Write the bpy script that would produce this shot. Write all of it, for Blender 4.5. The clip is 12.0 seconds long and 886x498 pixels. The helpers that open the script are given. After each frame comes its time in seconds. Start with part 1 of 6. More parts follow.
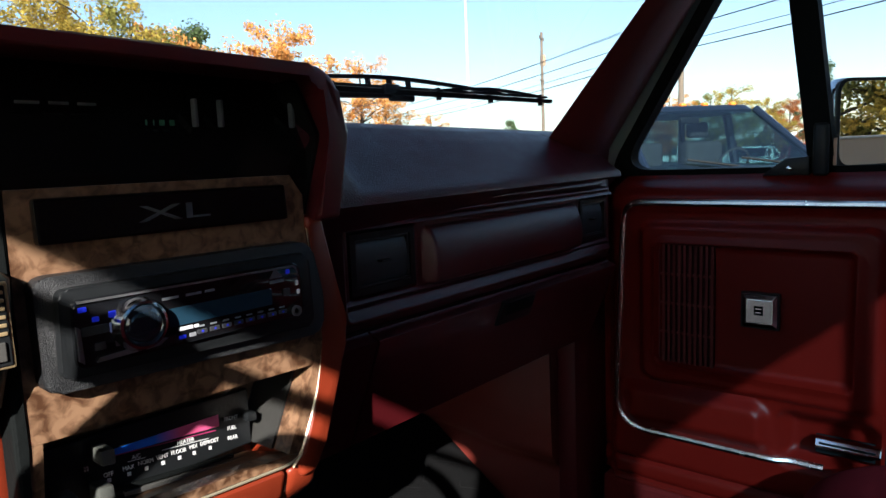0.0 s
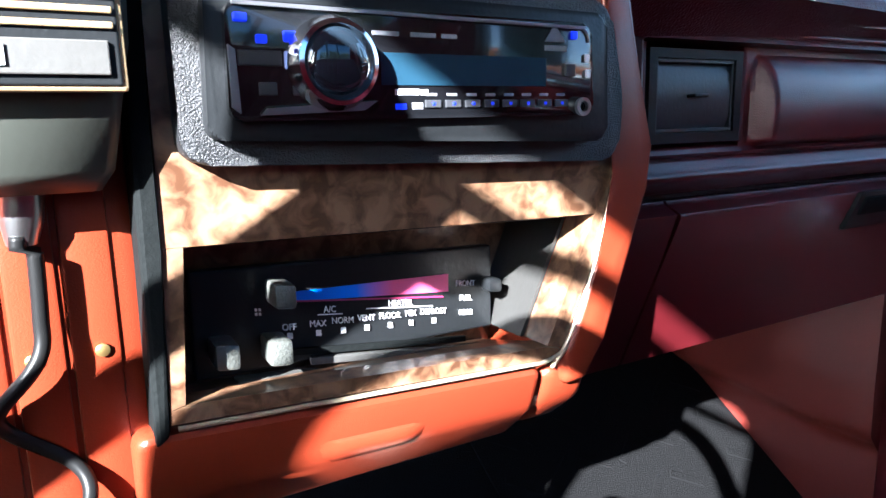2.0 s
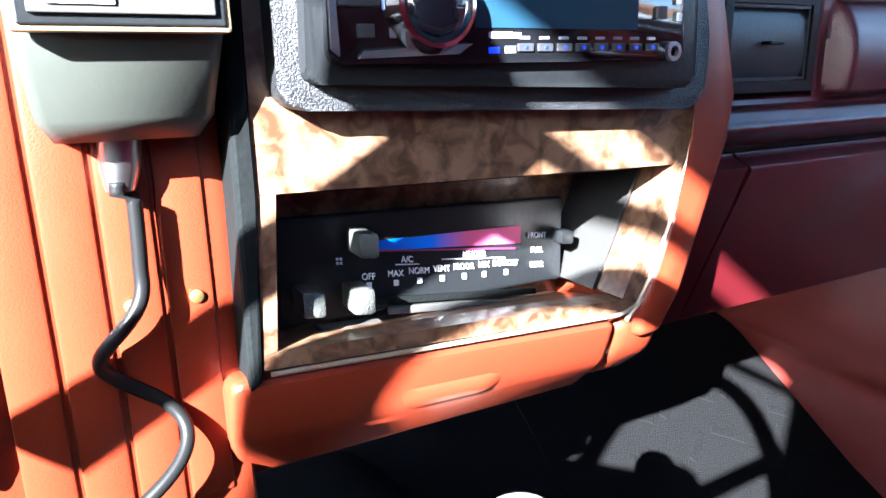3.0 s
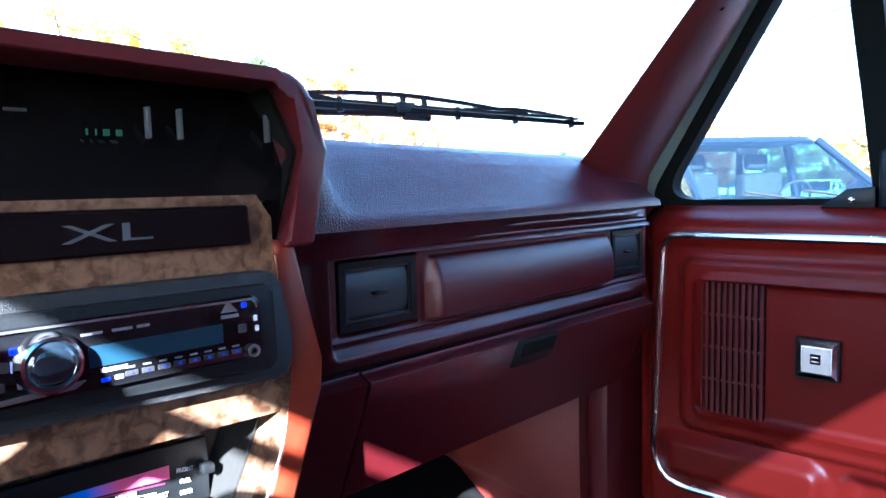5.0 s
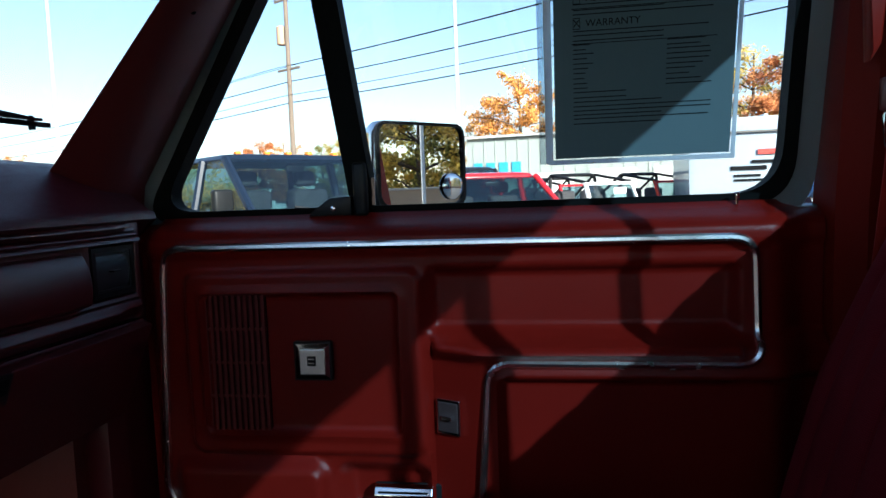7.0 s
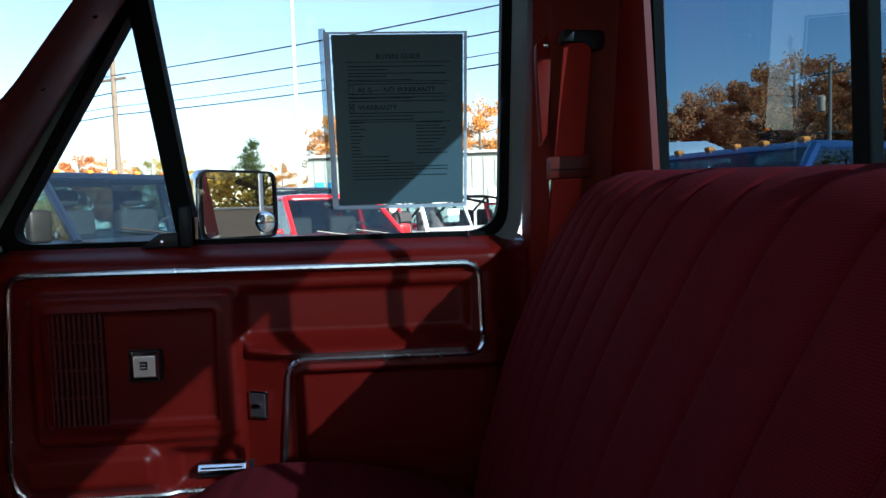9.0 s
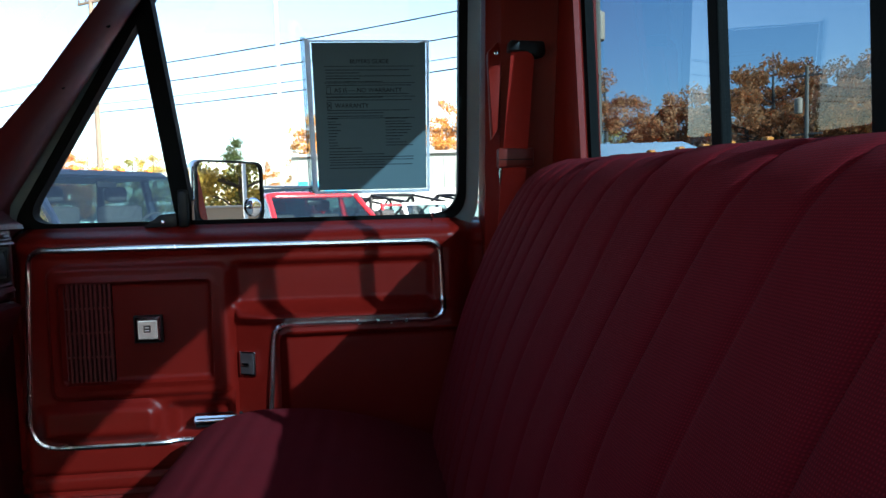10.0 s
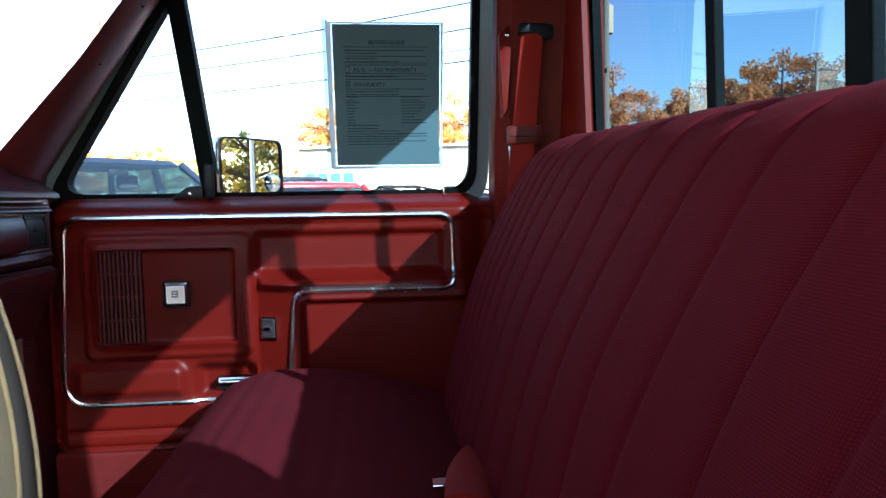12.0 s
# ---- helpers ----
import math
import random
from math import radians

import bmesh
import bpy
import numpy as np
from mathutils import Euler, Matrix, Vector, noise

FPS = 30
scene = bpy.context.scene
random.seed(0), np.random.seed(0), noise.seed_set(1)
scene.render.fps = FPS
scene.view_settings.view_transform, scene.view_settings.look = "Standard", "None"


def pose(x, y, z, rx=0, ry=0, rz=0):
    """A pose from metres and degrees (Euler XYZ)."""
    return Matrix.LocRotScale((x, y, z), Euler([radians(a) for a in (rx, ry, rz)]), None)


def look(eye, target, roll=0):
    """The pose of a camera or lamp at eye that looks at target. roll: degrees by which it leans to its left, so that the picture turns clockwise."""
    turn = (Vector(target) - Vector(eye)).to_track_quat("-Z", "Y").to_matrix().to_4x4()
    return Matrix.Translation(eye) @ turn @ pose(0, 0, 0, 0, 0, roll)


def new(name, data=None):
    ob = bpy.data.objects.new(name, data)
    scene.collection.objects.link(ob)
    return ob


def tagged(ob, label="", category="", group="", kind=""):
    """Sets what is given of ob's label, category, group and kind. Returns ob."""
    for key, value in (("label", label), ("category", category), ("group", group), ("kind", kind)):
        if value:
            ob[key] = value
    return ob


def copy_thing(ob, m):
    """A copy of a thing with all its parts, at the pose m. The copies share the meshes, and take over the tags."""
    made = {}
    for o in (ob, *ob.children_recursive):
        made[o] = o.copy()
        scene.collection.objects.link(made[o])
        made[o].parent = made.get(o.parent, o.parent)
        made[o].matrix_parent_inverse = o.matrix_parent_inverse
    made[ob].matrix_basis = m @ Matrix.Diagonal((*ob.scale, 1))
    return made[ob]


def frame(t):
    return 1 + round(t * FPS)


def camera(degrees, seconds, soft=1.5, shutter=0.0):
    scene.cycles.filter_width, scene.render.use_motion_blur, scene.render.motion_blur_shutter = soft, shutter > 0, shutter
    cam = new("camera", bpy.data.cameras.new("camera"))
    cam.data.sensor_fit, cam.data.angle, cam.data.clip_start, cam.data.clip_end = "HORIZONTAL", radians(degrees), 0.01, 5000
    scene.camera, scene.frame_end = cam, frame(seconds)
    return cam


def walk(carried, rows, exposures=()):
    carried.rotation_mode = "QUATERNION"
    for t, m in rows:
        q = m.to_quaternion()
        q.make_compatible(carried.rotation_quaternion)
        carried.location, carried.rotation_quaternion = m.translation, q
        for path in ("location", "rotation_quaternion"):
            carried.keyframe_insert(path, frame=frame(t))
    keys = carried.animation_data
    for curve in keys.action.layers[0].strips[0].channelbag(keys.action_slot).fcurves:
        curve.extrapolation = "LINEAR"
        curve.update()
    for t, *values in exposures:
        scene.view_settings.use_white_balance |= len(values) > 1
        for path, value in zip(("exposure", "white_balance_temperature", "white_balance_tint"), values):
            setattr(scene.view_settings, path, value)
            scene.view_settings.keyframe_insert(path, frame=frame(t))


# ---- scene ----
cam = camera(66.6, 12.0)
PATH = [
    (0, (0.016, 0.014, 1.493), (1.529, 1.295, 1.23), -2.4),
    (0.5, (0.084, 0.055, 1.484), (1.596, 1.338, 1.226), -2.1),
    (1, (0.129, 0.111, 1.444), (1.52, 1.526, 1.195), -2.6),
    (1.5, (0.128, 0.152, 1.4), (1.332, 1.725, 1.117), -2.3),
    (2, (0.11, 0.182, 1.382), (1.097, 1.88, 1.005), -1.2),
    (2.5, (0.101, 0.203, 1.365), (1.018, 1.919, 0.901), -1.4),
    (2.7, (0.088, 0.207, 1.367), (0.996, 1.917, 0.866), -1.3),
    (4.3, (0.103, 0.054, 1.467), (1.225, 1.683, 1.168), -1.3),
    (4.5, (0.104, 0.04, 1.474), (1.32, 1.61, 1.238), -1.7),
    (5, (0.101, 0.029, 1.486), (1.523, 1.425, 1.311), -1.5),
    (5.5, (0.121, 0.03, 1.485), (1.763, 1.158, 1.309), -1.8),
    (6, (0.137, 0.013, 1.486), (1.942, 0.857, 1.31), -1.8),
    (6.5, (0.162, -0.007, 1.481), (2.078, 0.532, 1.293), -2.0),
    (7, (0.185, -0.031, 1.476), (2.155, 0.273, 1.309), -2.1),
    (7.5, (0.183, -0.025, 1.478), (2.174, 0.099, 1.336), -1.8),
    (7.7, (0.163, -0.031, 1.497), (2.157, 0.038, 1.361), -1.6),
    (9.3, (-0.172, -0.137, 1.507), (1.816, -0.321, 1.381), -1.6),
    (9.5, (-0.212, -0.137, 1.504), (1.774, -0.333, 1.378), -1.5),
    (10, (-0.292, -0.151, 1.477), (1.694, -0.355, 1.349), -1.5),
    (10.5, (-0.344, -0.144, 1.454), (1.641, -0.348, 1.318), -1.2),
    (11, (-0.371, -0.131, 1.444), (1.615, -0.329, 1.309), -1.2),
    (11.5, (-0.37, -0.131, 1.441), (1.616, -0.324, 1.298), -1.1),
    (12, (-0.365, -0.131, 1.438), (1.621, -0.317, 1.292), -1.0),
]
EXPOSURES = [(0.0, 1.60, 6050, 10), (0.9, 2.00, 5400, 10), (1.5, 3.30, 5400, 10), (2.0, 4.00, 5400, 10), (2.5, 4.40, 5400, 10), (4.5, 4.84, 4950, 10), (5.0, 4.42, 4950, 10), (5.5, 3.80, 5050, 10), (6.1, 2.72, 5700, 10), (7.0, 1.87, 5950, 10), (7.7, 1.92, 6000, 10), (9.3, 2.05, 6100, 10), (10.5, 2.96, 6200, 10), (12.0, 3.36, 6200, 10)]
walk(cam, [(t, look(eye, target, roll)) for t, eye, target, roll in PATH], EXPOSURES)


SUN_TO = Vector((-1.0, -0.72, 0.62)).normalized()
world = bpy.data.worlds.new("sky")
scene.world = world
world.use_nodes = True
wn = world.node_tree
sky = wn.nodes.new("ShaderNodeTexSky")
sky.sky_type, sky.sun_disc = "NISHITA", False
sky.sun_elevation = math.asin(SUN_TO.z)
sky.sun_rotation = math.atan2(SUN_TO.x, SUN_TO.y)
wn.links.new(sky.outputs[0], wn.nodes["Background"].inputs[0])
wn.nodes["Background"].inputs[1].default_value = 0.082
sun = new("sun", bpy.data.lights.new("sun", "SUN"))
sun.data.energy, sun.data.angle, sun.data.color = 5.0, radians(0.5), (1.0, 0.93, 0.82)
sun.matrix_world = look((0, 0, 30), Vector((0, 0, 30)) - SUN_TO)


# ---- materials ----
def mat(name, col, rough=0.5, metal=0.0, scale=60.0, vary=0.12, bump=0.0, bscale=None, coat=0.0, spec=0.5, wear=0.0, kind="noise"):
    """A node material: colour with two scales of variation, and a fine relief."""
    m = bpy.data.materials.new(name)
    m.use_nodes = True
    t = m.node_tree
    b = t.nodes["Principled BSDF"]
    b.inputs["Roughness"].default_value, b.inputs["Metallic"].default_value = rough, metal
    b.inputs["Coat Weight"].default_value = coat
    b.inputs["Specular IOR Level"].default_value = spec
    co = t.nodes.new("ShaderNodeTexCoord")
    n1, n2 = t.nodes.new("ShaderNodeTexNoise"), t.nodes.new("ShaderNodeTexNoise")
    for n, s in ((n1, scale), (n2, scale / 9)):
        n.inputs["Scale"].default_value, n.inputs["Detail"].default_value = s, 4.0
        t.links.new(co.outputs["Object"], n.inputs["Vector"])
    mix = t.nodes.new("ShaderNodeMixRGB")
    mix.blend_type = "MIX"
    mix.inputs[1].default_value = (*[c * (1 - vary) for c in col], 1)
    mix.inputs[2].default_value = (*[min(1, c * (1 + vary)) for c in col], 1)
    add = t.nodes.new("ShaderNodeMath")
    add.operation = "MULTIPLY_ADD"
    add.inputs[1].default_value = 0.5
    half = t.nodes.new("ShaderNodeMath")
    half.operation = "MULTIPLY"
    half.inputs[1].default_value = 0.5
    t.links.new(n2.outputs[0], half.inputs[0])
    t.links.new(n1.outputs[0], add.inputs[0])
    t.links.new(half.outputs[0], add.inputs[2])
    t.links.new(add.outputs[0], mix.inputs[0])
    t.links.new(mix.outputs[0], b.inputs["Base Color"])
    if wear:
        r = t.nodes.new("ShaderNodeMapRange")
        r.inputs[1].default_value, r.inputs[2].default_value = 0.3, 0.7
        r.inputs[3].default_value, r.inputs[4].default_value = max(0.02, rough - wear), min(1, rough + wear)
        t.links.new(add.outputs[0], r.inputs[0])
        t.links.new(r.outputs[0], b.inputs["Roughness"])
    if bump:
        bp = t.nodes.new("ShaderNodeBump")
        bp.inputs["Strength"].default_value, bp.inputs["Distance"].default_value = bump, 0.002
        if kind == "leather":
            v = t.nodes.new("ShaderNodeTexVoronoi")
            v.feature = "DISTANCE_TO_EDGE"
            v.inputs["Scale"].default_value = bscale or scale
            t.links.new(co.outputs["Object"], v.inputs["Vector"])
            src = v.outputs["Distance"]
        else:
            n3 = t.nodes.new("ShaderNodeTexNoise")
            n3.inputs["Scale"].default_value, n3.inputs["Detail"].default_value = bscale or scale * 4, 5.0
            t.links.new(co.outputs["Object"], n3.inputs["Vector"])
            src = n3.outputs[0]
        t.links.new(src, bp.inputs["Height"])
        t.links.new(bp.outputs[0], b.inputs["Normal"])
    return m


def glass_mat(name, tint=(1, 1, 1), rough=0.0, base=0.045):
    """Thin pane: clear, with the reflection of a glass surface."""
    m = bpy.data.materials.new(name)
    m.use_nodes = True
    t = m.node_tree
    out = t.nodes["Material Output"]
    t.nodes.remove(t.nodes["Principled BSDF"])
    tr, gl, mx, fr = (t.nodes.new("ShaderNode" + k) for k in ("BsdfTransparent", "BsdfGlossy", "MixShader", "LayerWeight"))
    tr.inputs[0].default_value = (*tint, 1)
    gl.inputs["Roughness"].default_value = rough
    fr.inputs["Blend"].default_value = 0.5
    pw, ma = t.nodes.new("ShaderNodeMath"), t.nodes.new("ShaderNodeMath")
    pw.operation, ma.operation = "POWER", "MULTIPLY_ADD"
    pw.inputs[1].default_value, ma.inputs[1].default_value, ma.inputs[2].default_value = 5.0, 0.9, base
    t.links.new(fr.outputs["Facing"], pw.inputs[0])
    t.links.new(pw.outputs[0], ma.inputs[0])
    t.links.new(ma.outputs[0], mx.inputs[0])
    t.links.new(tr.outputs[0], mx.inputs[1])
    t.links.new(gl.outputs[0], mx.inputs[2])
    t.links.new(mx.outputs[0], out.inputs[0])
    return m


def emit_mat(name, col, strength):
    m = bpy.data.materials.new(name)
    m.use_nodes = True
    b = m.node_tree.nodes["Principled BSDF"]
    b.inputs["Base Color"].default_value = (*col, 1)
    b.inputs["Emission Color"].default_value = (*col, 1)
    b.inputs["Emission Strength"].default_value = strength
    return m


VINYL = mat("red_vinyl", (0.135, 0.0060, 0.0036), 0.32, spec=0.19, scale=30, vary=0.08, bump=0.18, bscale=620, kind="leather", wear=0.025)
DASH_RED = mat("dark_red_dash_vinyl", (0.070, 0.0055, 0.0080), 0.34, spec=0.5, scale=30, vary=0.08, bump=0.2, bscale=700, kind="leather", wear=0.02)
PAD = mat("dark_red_padded_vinyl", (0.058, 0.0045, 0.0100), 0.37, spec=0.22, scale=45, vary=0.35, bump=0.5, bscale=380, kind="leather", wear=0.08)
PLASTIC_RED = mat("red_moulded_plastic", (0.190, 0.0255, 0.0095), 0.34, spec=0.3, scale=40, vary=0.08, bump=0.12, bscale=1500, wear=0.05)
CARPET = mat("red_carpet", (0.16, 0.014, 0.012), 0.95, scale=300, vary=0.35, bump=0.9, bscale=900, spec=0.1)
BLACK = mat("black_plastic", (0.010, 0.011, 0.012), 0.38, spec=0.2, scale=80, vary=0.2, bump=0.1, wear=0.08)
BLACK_ROUGH = mat("grained_black_plastic", (0.012, 0.0125, 0.014), 0.45, scale=200, vary=0.2, bump=0.6, bscale=1300)
RUBBER = mat("black_rubber", (0.007, 0.008, 0.008), 0.65, spec=0.04, scale=60, vary=0.25, bump=0.3)
CHROME = mat("chrome", (0.82, 0.82, 0.83), 0.11, 1.0, scale=40, vary=0.04, wear=0.05)
BRUSHED = mat("satin_metal", (0.55, 0.55, 0.55), 0.3, 1.0, scale=60, vary=0.1, wear=0.08)


def weave(name, col, rough, cell, depth, second):
    """Woven cloth: crossed threads with a slow change of tone."""
    m = mat(name, col, rough, scale=25, vary=0.16, spec=0.08)
    t = m.node_tree
    b = t.nodes["Principled BSDF"]
    co = t.nodes.new("ShaderNodeTexCoord")
    waves = []
    for turn in ((0, 0, 0), second):
        mp = t.nodes.new("ShaderNodeMapping")
        mp.inputs["Rotation"].default_value = turn
        w = t.nodes.new("ShaderNodeTexWave")
        w.inputs["Scale"].default_value = 1 / cell
        w.inputs["Distortion"].default_value = 1.2
        t.links.new(co.outputs["Object"], mp.inputs[0])
        t.links.new(mp.outputs[0], w.inputs["Vector"])
        waves.append(w)
    mu = t.nodes.new("ShaderNodeMath")
    mu.operation = "MULTIPLY"
    t.links.new(waves[0].outputs["Fac"], mu.inputs[0])
    t.links.new(waves[1].outputs["Fac"], mu.inputs[1])
    ns = t.nodes.new("ShaderNodeTexNoise")
    ns.inputs["Scale"].default_value = 900
    t.links.new(co.outputs["Object"], ns.inputs["Vector"])
    ad = t.nodes.new("ShaderNodeMath")
    t.links.new(mu.outputs[0], ad.inputs[0])
    t.links.new(ns.outputs[0], ad.inputs[1])
    bp = t.nodes.new("ShaderNodeBump")
    bp.inputs["Strength"].default_value, bp.inputs["Distance"].default_value = depth, 0.0015
    t.links.new(ad.outputs[0], bp.inputs["Height"])
    t.links.new(bp.outputs[0], b.inputs["Normal"])
    old = b.inputs["Base Color"].links[0].from_socket
    sh = t.nodes.new("ShaderNodeMixRGB")
    sh.blend_type = "MULTIPLY"
    sh.inputs[0].default_value = 1.0
    rp = t.nodes.new("ShaderNodeMapRange")
    rp.inputs[3].default_value, rp.inputs[4].default_value = 0.78, 1.42
    t.links.new(mu.outputs[0], rp.inputs[0])
    t.links.new(old, sh.inputs[1])
    t.links.new(rp.outputs[0], sh.inputs[2])
    t.links.new(sh.outputs[0], b.inputs["Base Color"])
    b.inputs["Sheen Weight"].default_value = 0.02
    b.inputs["Sheen Roughness"].default_value = 0.5
    b.inputs["Sheen Tint"].default_value = (0.8, 0.25, 0.3, 1)
    return m


def burl(name):
    """Printed burl wood: dark veins in warm brown."""
    m = mat(name, (0.215, 0.122, 0.070), 0.30, scale=60, vary=0.35, coat=0.25)
    t = m.node_tree
    b = t.nodes["Principled BSDF"]
    co, n, r = t.nodes.new("ShaderNodeTexCoord"), t.nodes.new("ShaderNodeTexNoise"), t.nodes.new("ShaderNodeValToRGB")
    n.inputs["Scale"].default_value, n.inputs["Detail"].default_value, n.inputs["Distortion"].default_value = 110, 9, 0.7
    t.links.new(co.outputs["Object"], n.inputs["Vector"])
    t.links.new(n.outputs[0], r.inputs[0])
    r.color_ramp.elements[0].position, r.color_ramp.elements[1].position = 0.36, 0.60
    r.color_ramp.elements[0].color, r.color_ramp.elements[1].color = (0.22, 0.15, 0.12, 1), (1, 1, 1, 1)
    old = b.inputs["Base Color"].links[0].from_socket
    mu = t.nodes.new("ShaderNodeMixRGB")
    mu.blend_type = "MULTIPLY"
    mu.inputs[0].default_value = 0.9
    t.links.new(old, mu.inputs[1])
    t.links.new(r.outputs[0], mu.inputs[2])
    t.links.new(mu.outputs[0], b.inputs["Base Color"])
    return m


CLOTH = weave("maroon_woven_cloth", (0.128, 0.0062, 0.0105), 0.9, 0.0062, 0.35, (0, radians(90), 0))
CLOTH_FLAT = weave("maroon_woven_cushion_cloth", (0.128, 0.0062, 0.0105), 0.9, 0.0062, 0.35, (0, 0, radians(90)))
WOOD = burl("burl_wood_print")
GLASS = glass_mat("window_glass", (0.93, 0.96, 0.95))
GLASS_REAR = glass_mat("tinted_rear_glass", (0.105, 0.185, 0.255))
STRIP = mat("bright_trim_metal", (0.88, 0.87, 0.84), 0.24, 1.0, scale=40, vary=0.04, wear=0.06)
POST_RED = mat("dark_red_painted_metal", (0.160, 0.0080, 0.0038), 0.40, spec=0.12, scale=20, vary=0.12, bump=0.15, bscale=600, wear=0.06)
PAINT_BODY = mat("grey_blue_body_paint", (0.30, 0.37, 0.40), 0.25, 0.35, scale=30, vary=0.04, coat=0.6, wear=0.015)
HEADLINER = mat("red_headliner", (0.13, 0.016, 0.014), 0.9, scale=80, vary=0.15, bump=0.4)
ASPHALT = mat("asphalt", (0.055, 0.055, 0.057), 0.85, scale=4, vary=0.3, bump=0.6, bscale=60)


# ---- mesh helpers ----
def part(name, bm, material, parent=None, label=""):
    """Links a bmesh as one mesh object, under parent if one is given."""
    me = bpy.data.meshes.new(name)
    bmesh.ops.recalc_face_normals(bm, faces=bm.faces)
    bm.to_mesh(me)
    bm.free()
    ob = new(name, me)
    for m in material if isinstance(material, (list, tuple)) else [material]:
        me.materials.append(m)
    if parent:
        ob.parent = parent
    if label:
        ob["label"] = label
    return ob


def thing(name, label, category, group="", kind=""):
    return tagged(new(name), label, category, group, kind)


def smooth(ob, angle=40):
    ob.data.shade_smooth()
    ob.data.set_sharp_from_angle(angle=radians(angle))
    return ob


def box(lo, hi, bevel=0.0, seg=2, bm=None, m=None):
    bm = bm or bmesh.new()
    lo, hi = Vector(lo), Vector(hi)
    r = bmesh.ops.create_cube(bm, size=1.0, matrix=Matrix.Translation((lo + hi) / 2) @ Matrix.Diagonal((*(hi - lo), 1)))
    vs = r["verts"]
    if bevel:
        es = list({e for v in vs for e in v.link_edges})
        out = bmesh.ops.bevel(bm, geom=es, offset=bevel, segments=seg, profile=0.5, affect="EDGES")
        vs = out["verts"]
    if m is not None:
        bmesh.ops.transform(bm, matrix=m, verts=list({v for v in vs}))
    return bm


def prism(pts, axis, a, b, bm=None, bevel=0.0, seg=2):
    """A polygon of 2D points drawn out along an axis from a to b."""
    bm = bm or bmesh.new()

    def at(p, d):
        return {"x": (d, p[0], p[1]), "y": (p[0], d, p[1]), "z": (p[0], p[1], d)}[axis]
    va = [bm.verts.new(at(p, a)) for p in pts]
    vb = [bm.verts.new(at(p, b)) for p in pts]
    fs = [bm.faces.new(va), bm.faces.new(vb[::-1])]
    n = len(pts)
    for i in range(n):
        fs.append(bm.faces.new((va[i], vb[i], vb[(i + 1) % n], va[(i + 1) % n])))
    if bevel:
        bmesh.ops.bevel(bm, geom=list({e for f in fs for e in f.edges}), offset=bevel, segments=seg, profile=0.5, affect="EDGES")
    return bm


def tube(path, r, seg=10, closed=False, bm=None, radii=None, flat=1.0):
    """A round bar along a path."""
    bm = bm or bmesh.new()
    path = [Vector(p) for p in path]
    n = len(path)
    rings = []
    up = None
    for i, p in enumerate(path):
        a = path[(i - 1) % n] if closed or i else p
        b = path[(i + 1) % n] if closed or i < n - 1 else p
        d = (b - a).normalized()
        if up is None:
            up = d.orthogonal().normalized()
        up = (up - d * up.dot(d)).normalized()
        side = d.cross(up)
        rr = radii[i] if radii else r
        rings.append([bm.verts.new(p + rr * (math.cos(k) * up + flat * math.sin(k) * side)) for k in (2 * math.pi * j / seg for j in range(seg))])
    for i in range(n if closed else n - 1):
        A, B = rings[i], rings[(i + 1) % n]
        off = 0
        if closed and i == n - 1:
            off = min(range(seg), key=lambda o: sum((A[j].co - B[(j + o) % seg].co).length for j in range(0, seg, 3)))
        for j in range(seg):
            bm.faces.new((A[j], A[(j + 1) % seg], B[(j + 1 + off) % seg], B[(j + off) % seg]))
    if not closed:
        bm.faces.new(rings[0][::-1])
        bm.faces.new(rings[-1])
    return bm


def lathe(profile, seg=24, m=None, bm=None):
    """Turns (r, z) points about z."""
    bm = bm or bmesh.new()
    m = m or Matrix.Identity(4)
    rings = [[bm.verts.new(m @ Vector((r * math.cos(2 * math.pi * j / seg), r * math.sin(2 * math.pi * j / seg), z))) for j in range(seg)] for r, z in profile]
    for A, B in zip(rings, rings[1:]):
        for j in range(seg):
            bm.faces.new((A[j], A[(j + 1) % seg], B[(j + 1) % seg], B[j]))
    bm.faces.new(rings[0][::-1])
    bm.faces.new(rings[-1])
    return bm


def sheet(fn, us, vs, back=None, bm=None):
    """A surface through fn(u, v); with back, a vector, it is closed to a slab."""
    bm = bm or bmesh.new()
    us, vs = list(us), list(vs)
    A = [[bm.verts.new(fn(u, v)) for v in vs] for u in us]
    nu, nv = len(us), len(vs)
    for i in range(nu - 1):
        for j in range(nv - 1):
            bm.faces.new((A[i][j], A[i + 1][j], A[i + 1][j + 1], A[i][j + 1]))
    if back is not None:
        back = Vector(back)
        rim = [A[i][0] for i in range(nu)] + [A[-1][j] for j in range(1, nv)] + [A[i][-1] for i in range(nu - 2, -1, -1)] + [A[0][j] for j in range(nv - 2, 0, -1)]
        rb = [bm.verts.new(v.co + back) for v in rim]
        n = len(rim)
        for i in range(n):
            bm.faces.new((rim[i], rb[i], rb[(i + 1) % n], rim[(i + 1) % n]))
        bm.faces.new(rb)
    return bm


def lin(a, b, n):
    return [a + (b - a) * i / (n - 1) for i in range(n)]


def step(x, a, b):
    t = min(1.0, max(0.0, (x - a) / (b - a)))
    return t * t * (3 - 2 * t)


def rrect(y, z, y0, y1, z0, z1, r):
    """Signed distance to a rounded rectangle: minus inside."""
    cy, cz = (y0 + y1) / 2, (z0 + z1) / 2
    qy, qz = abs(y - cy) - (y1 - y0) / 2 + r, abs(z - cz) - (z1 - z0) / 2 + r
    return math.hypot(max(qy, 0), max(qz, 0)) + min(max(qy, qz), 0) - r


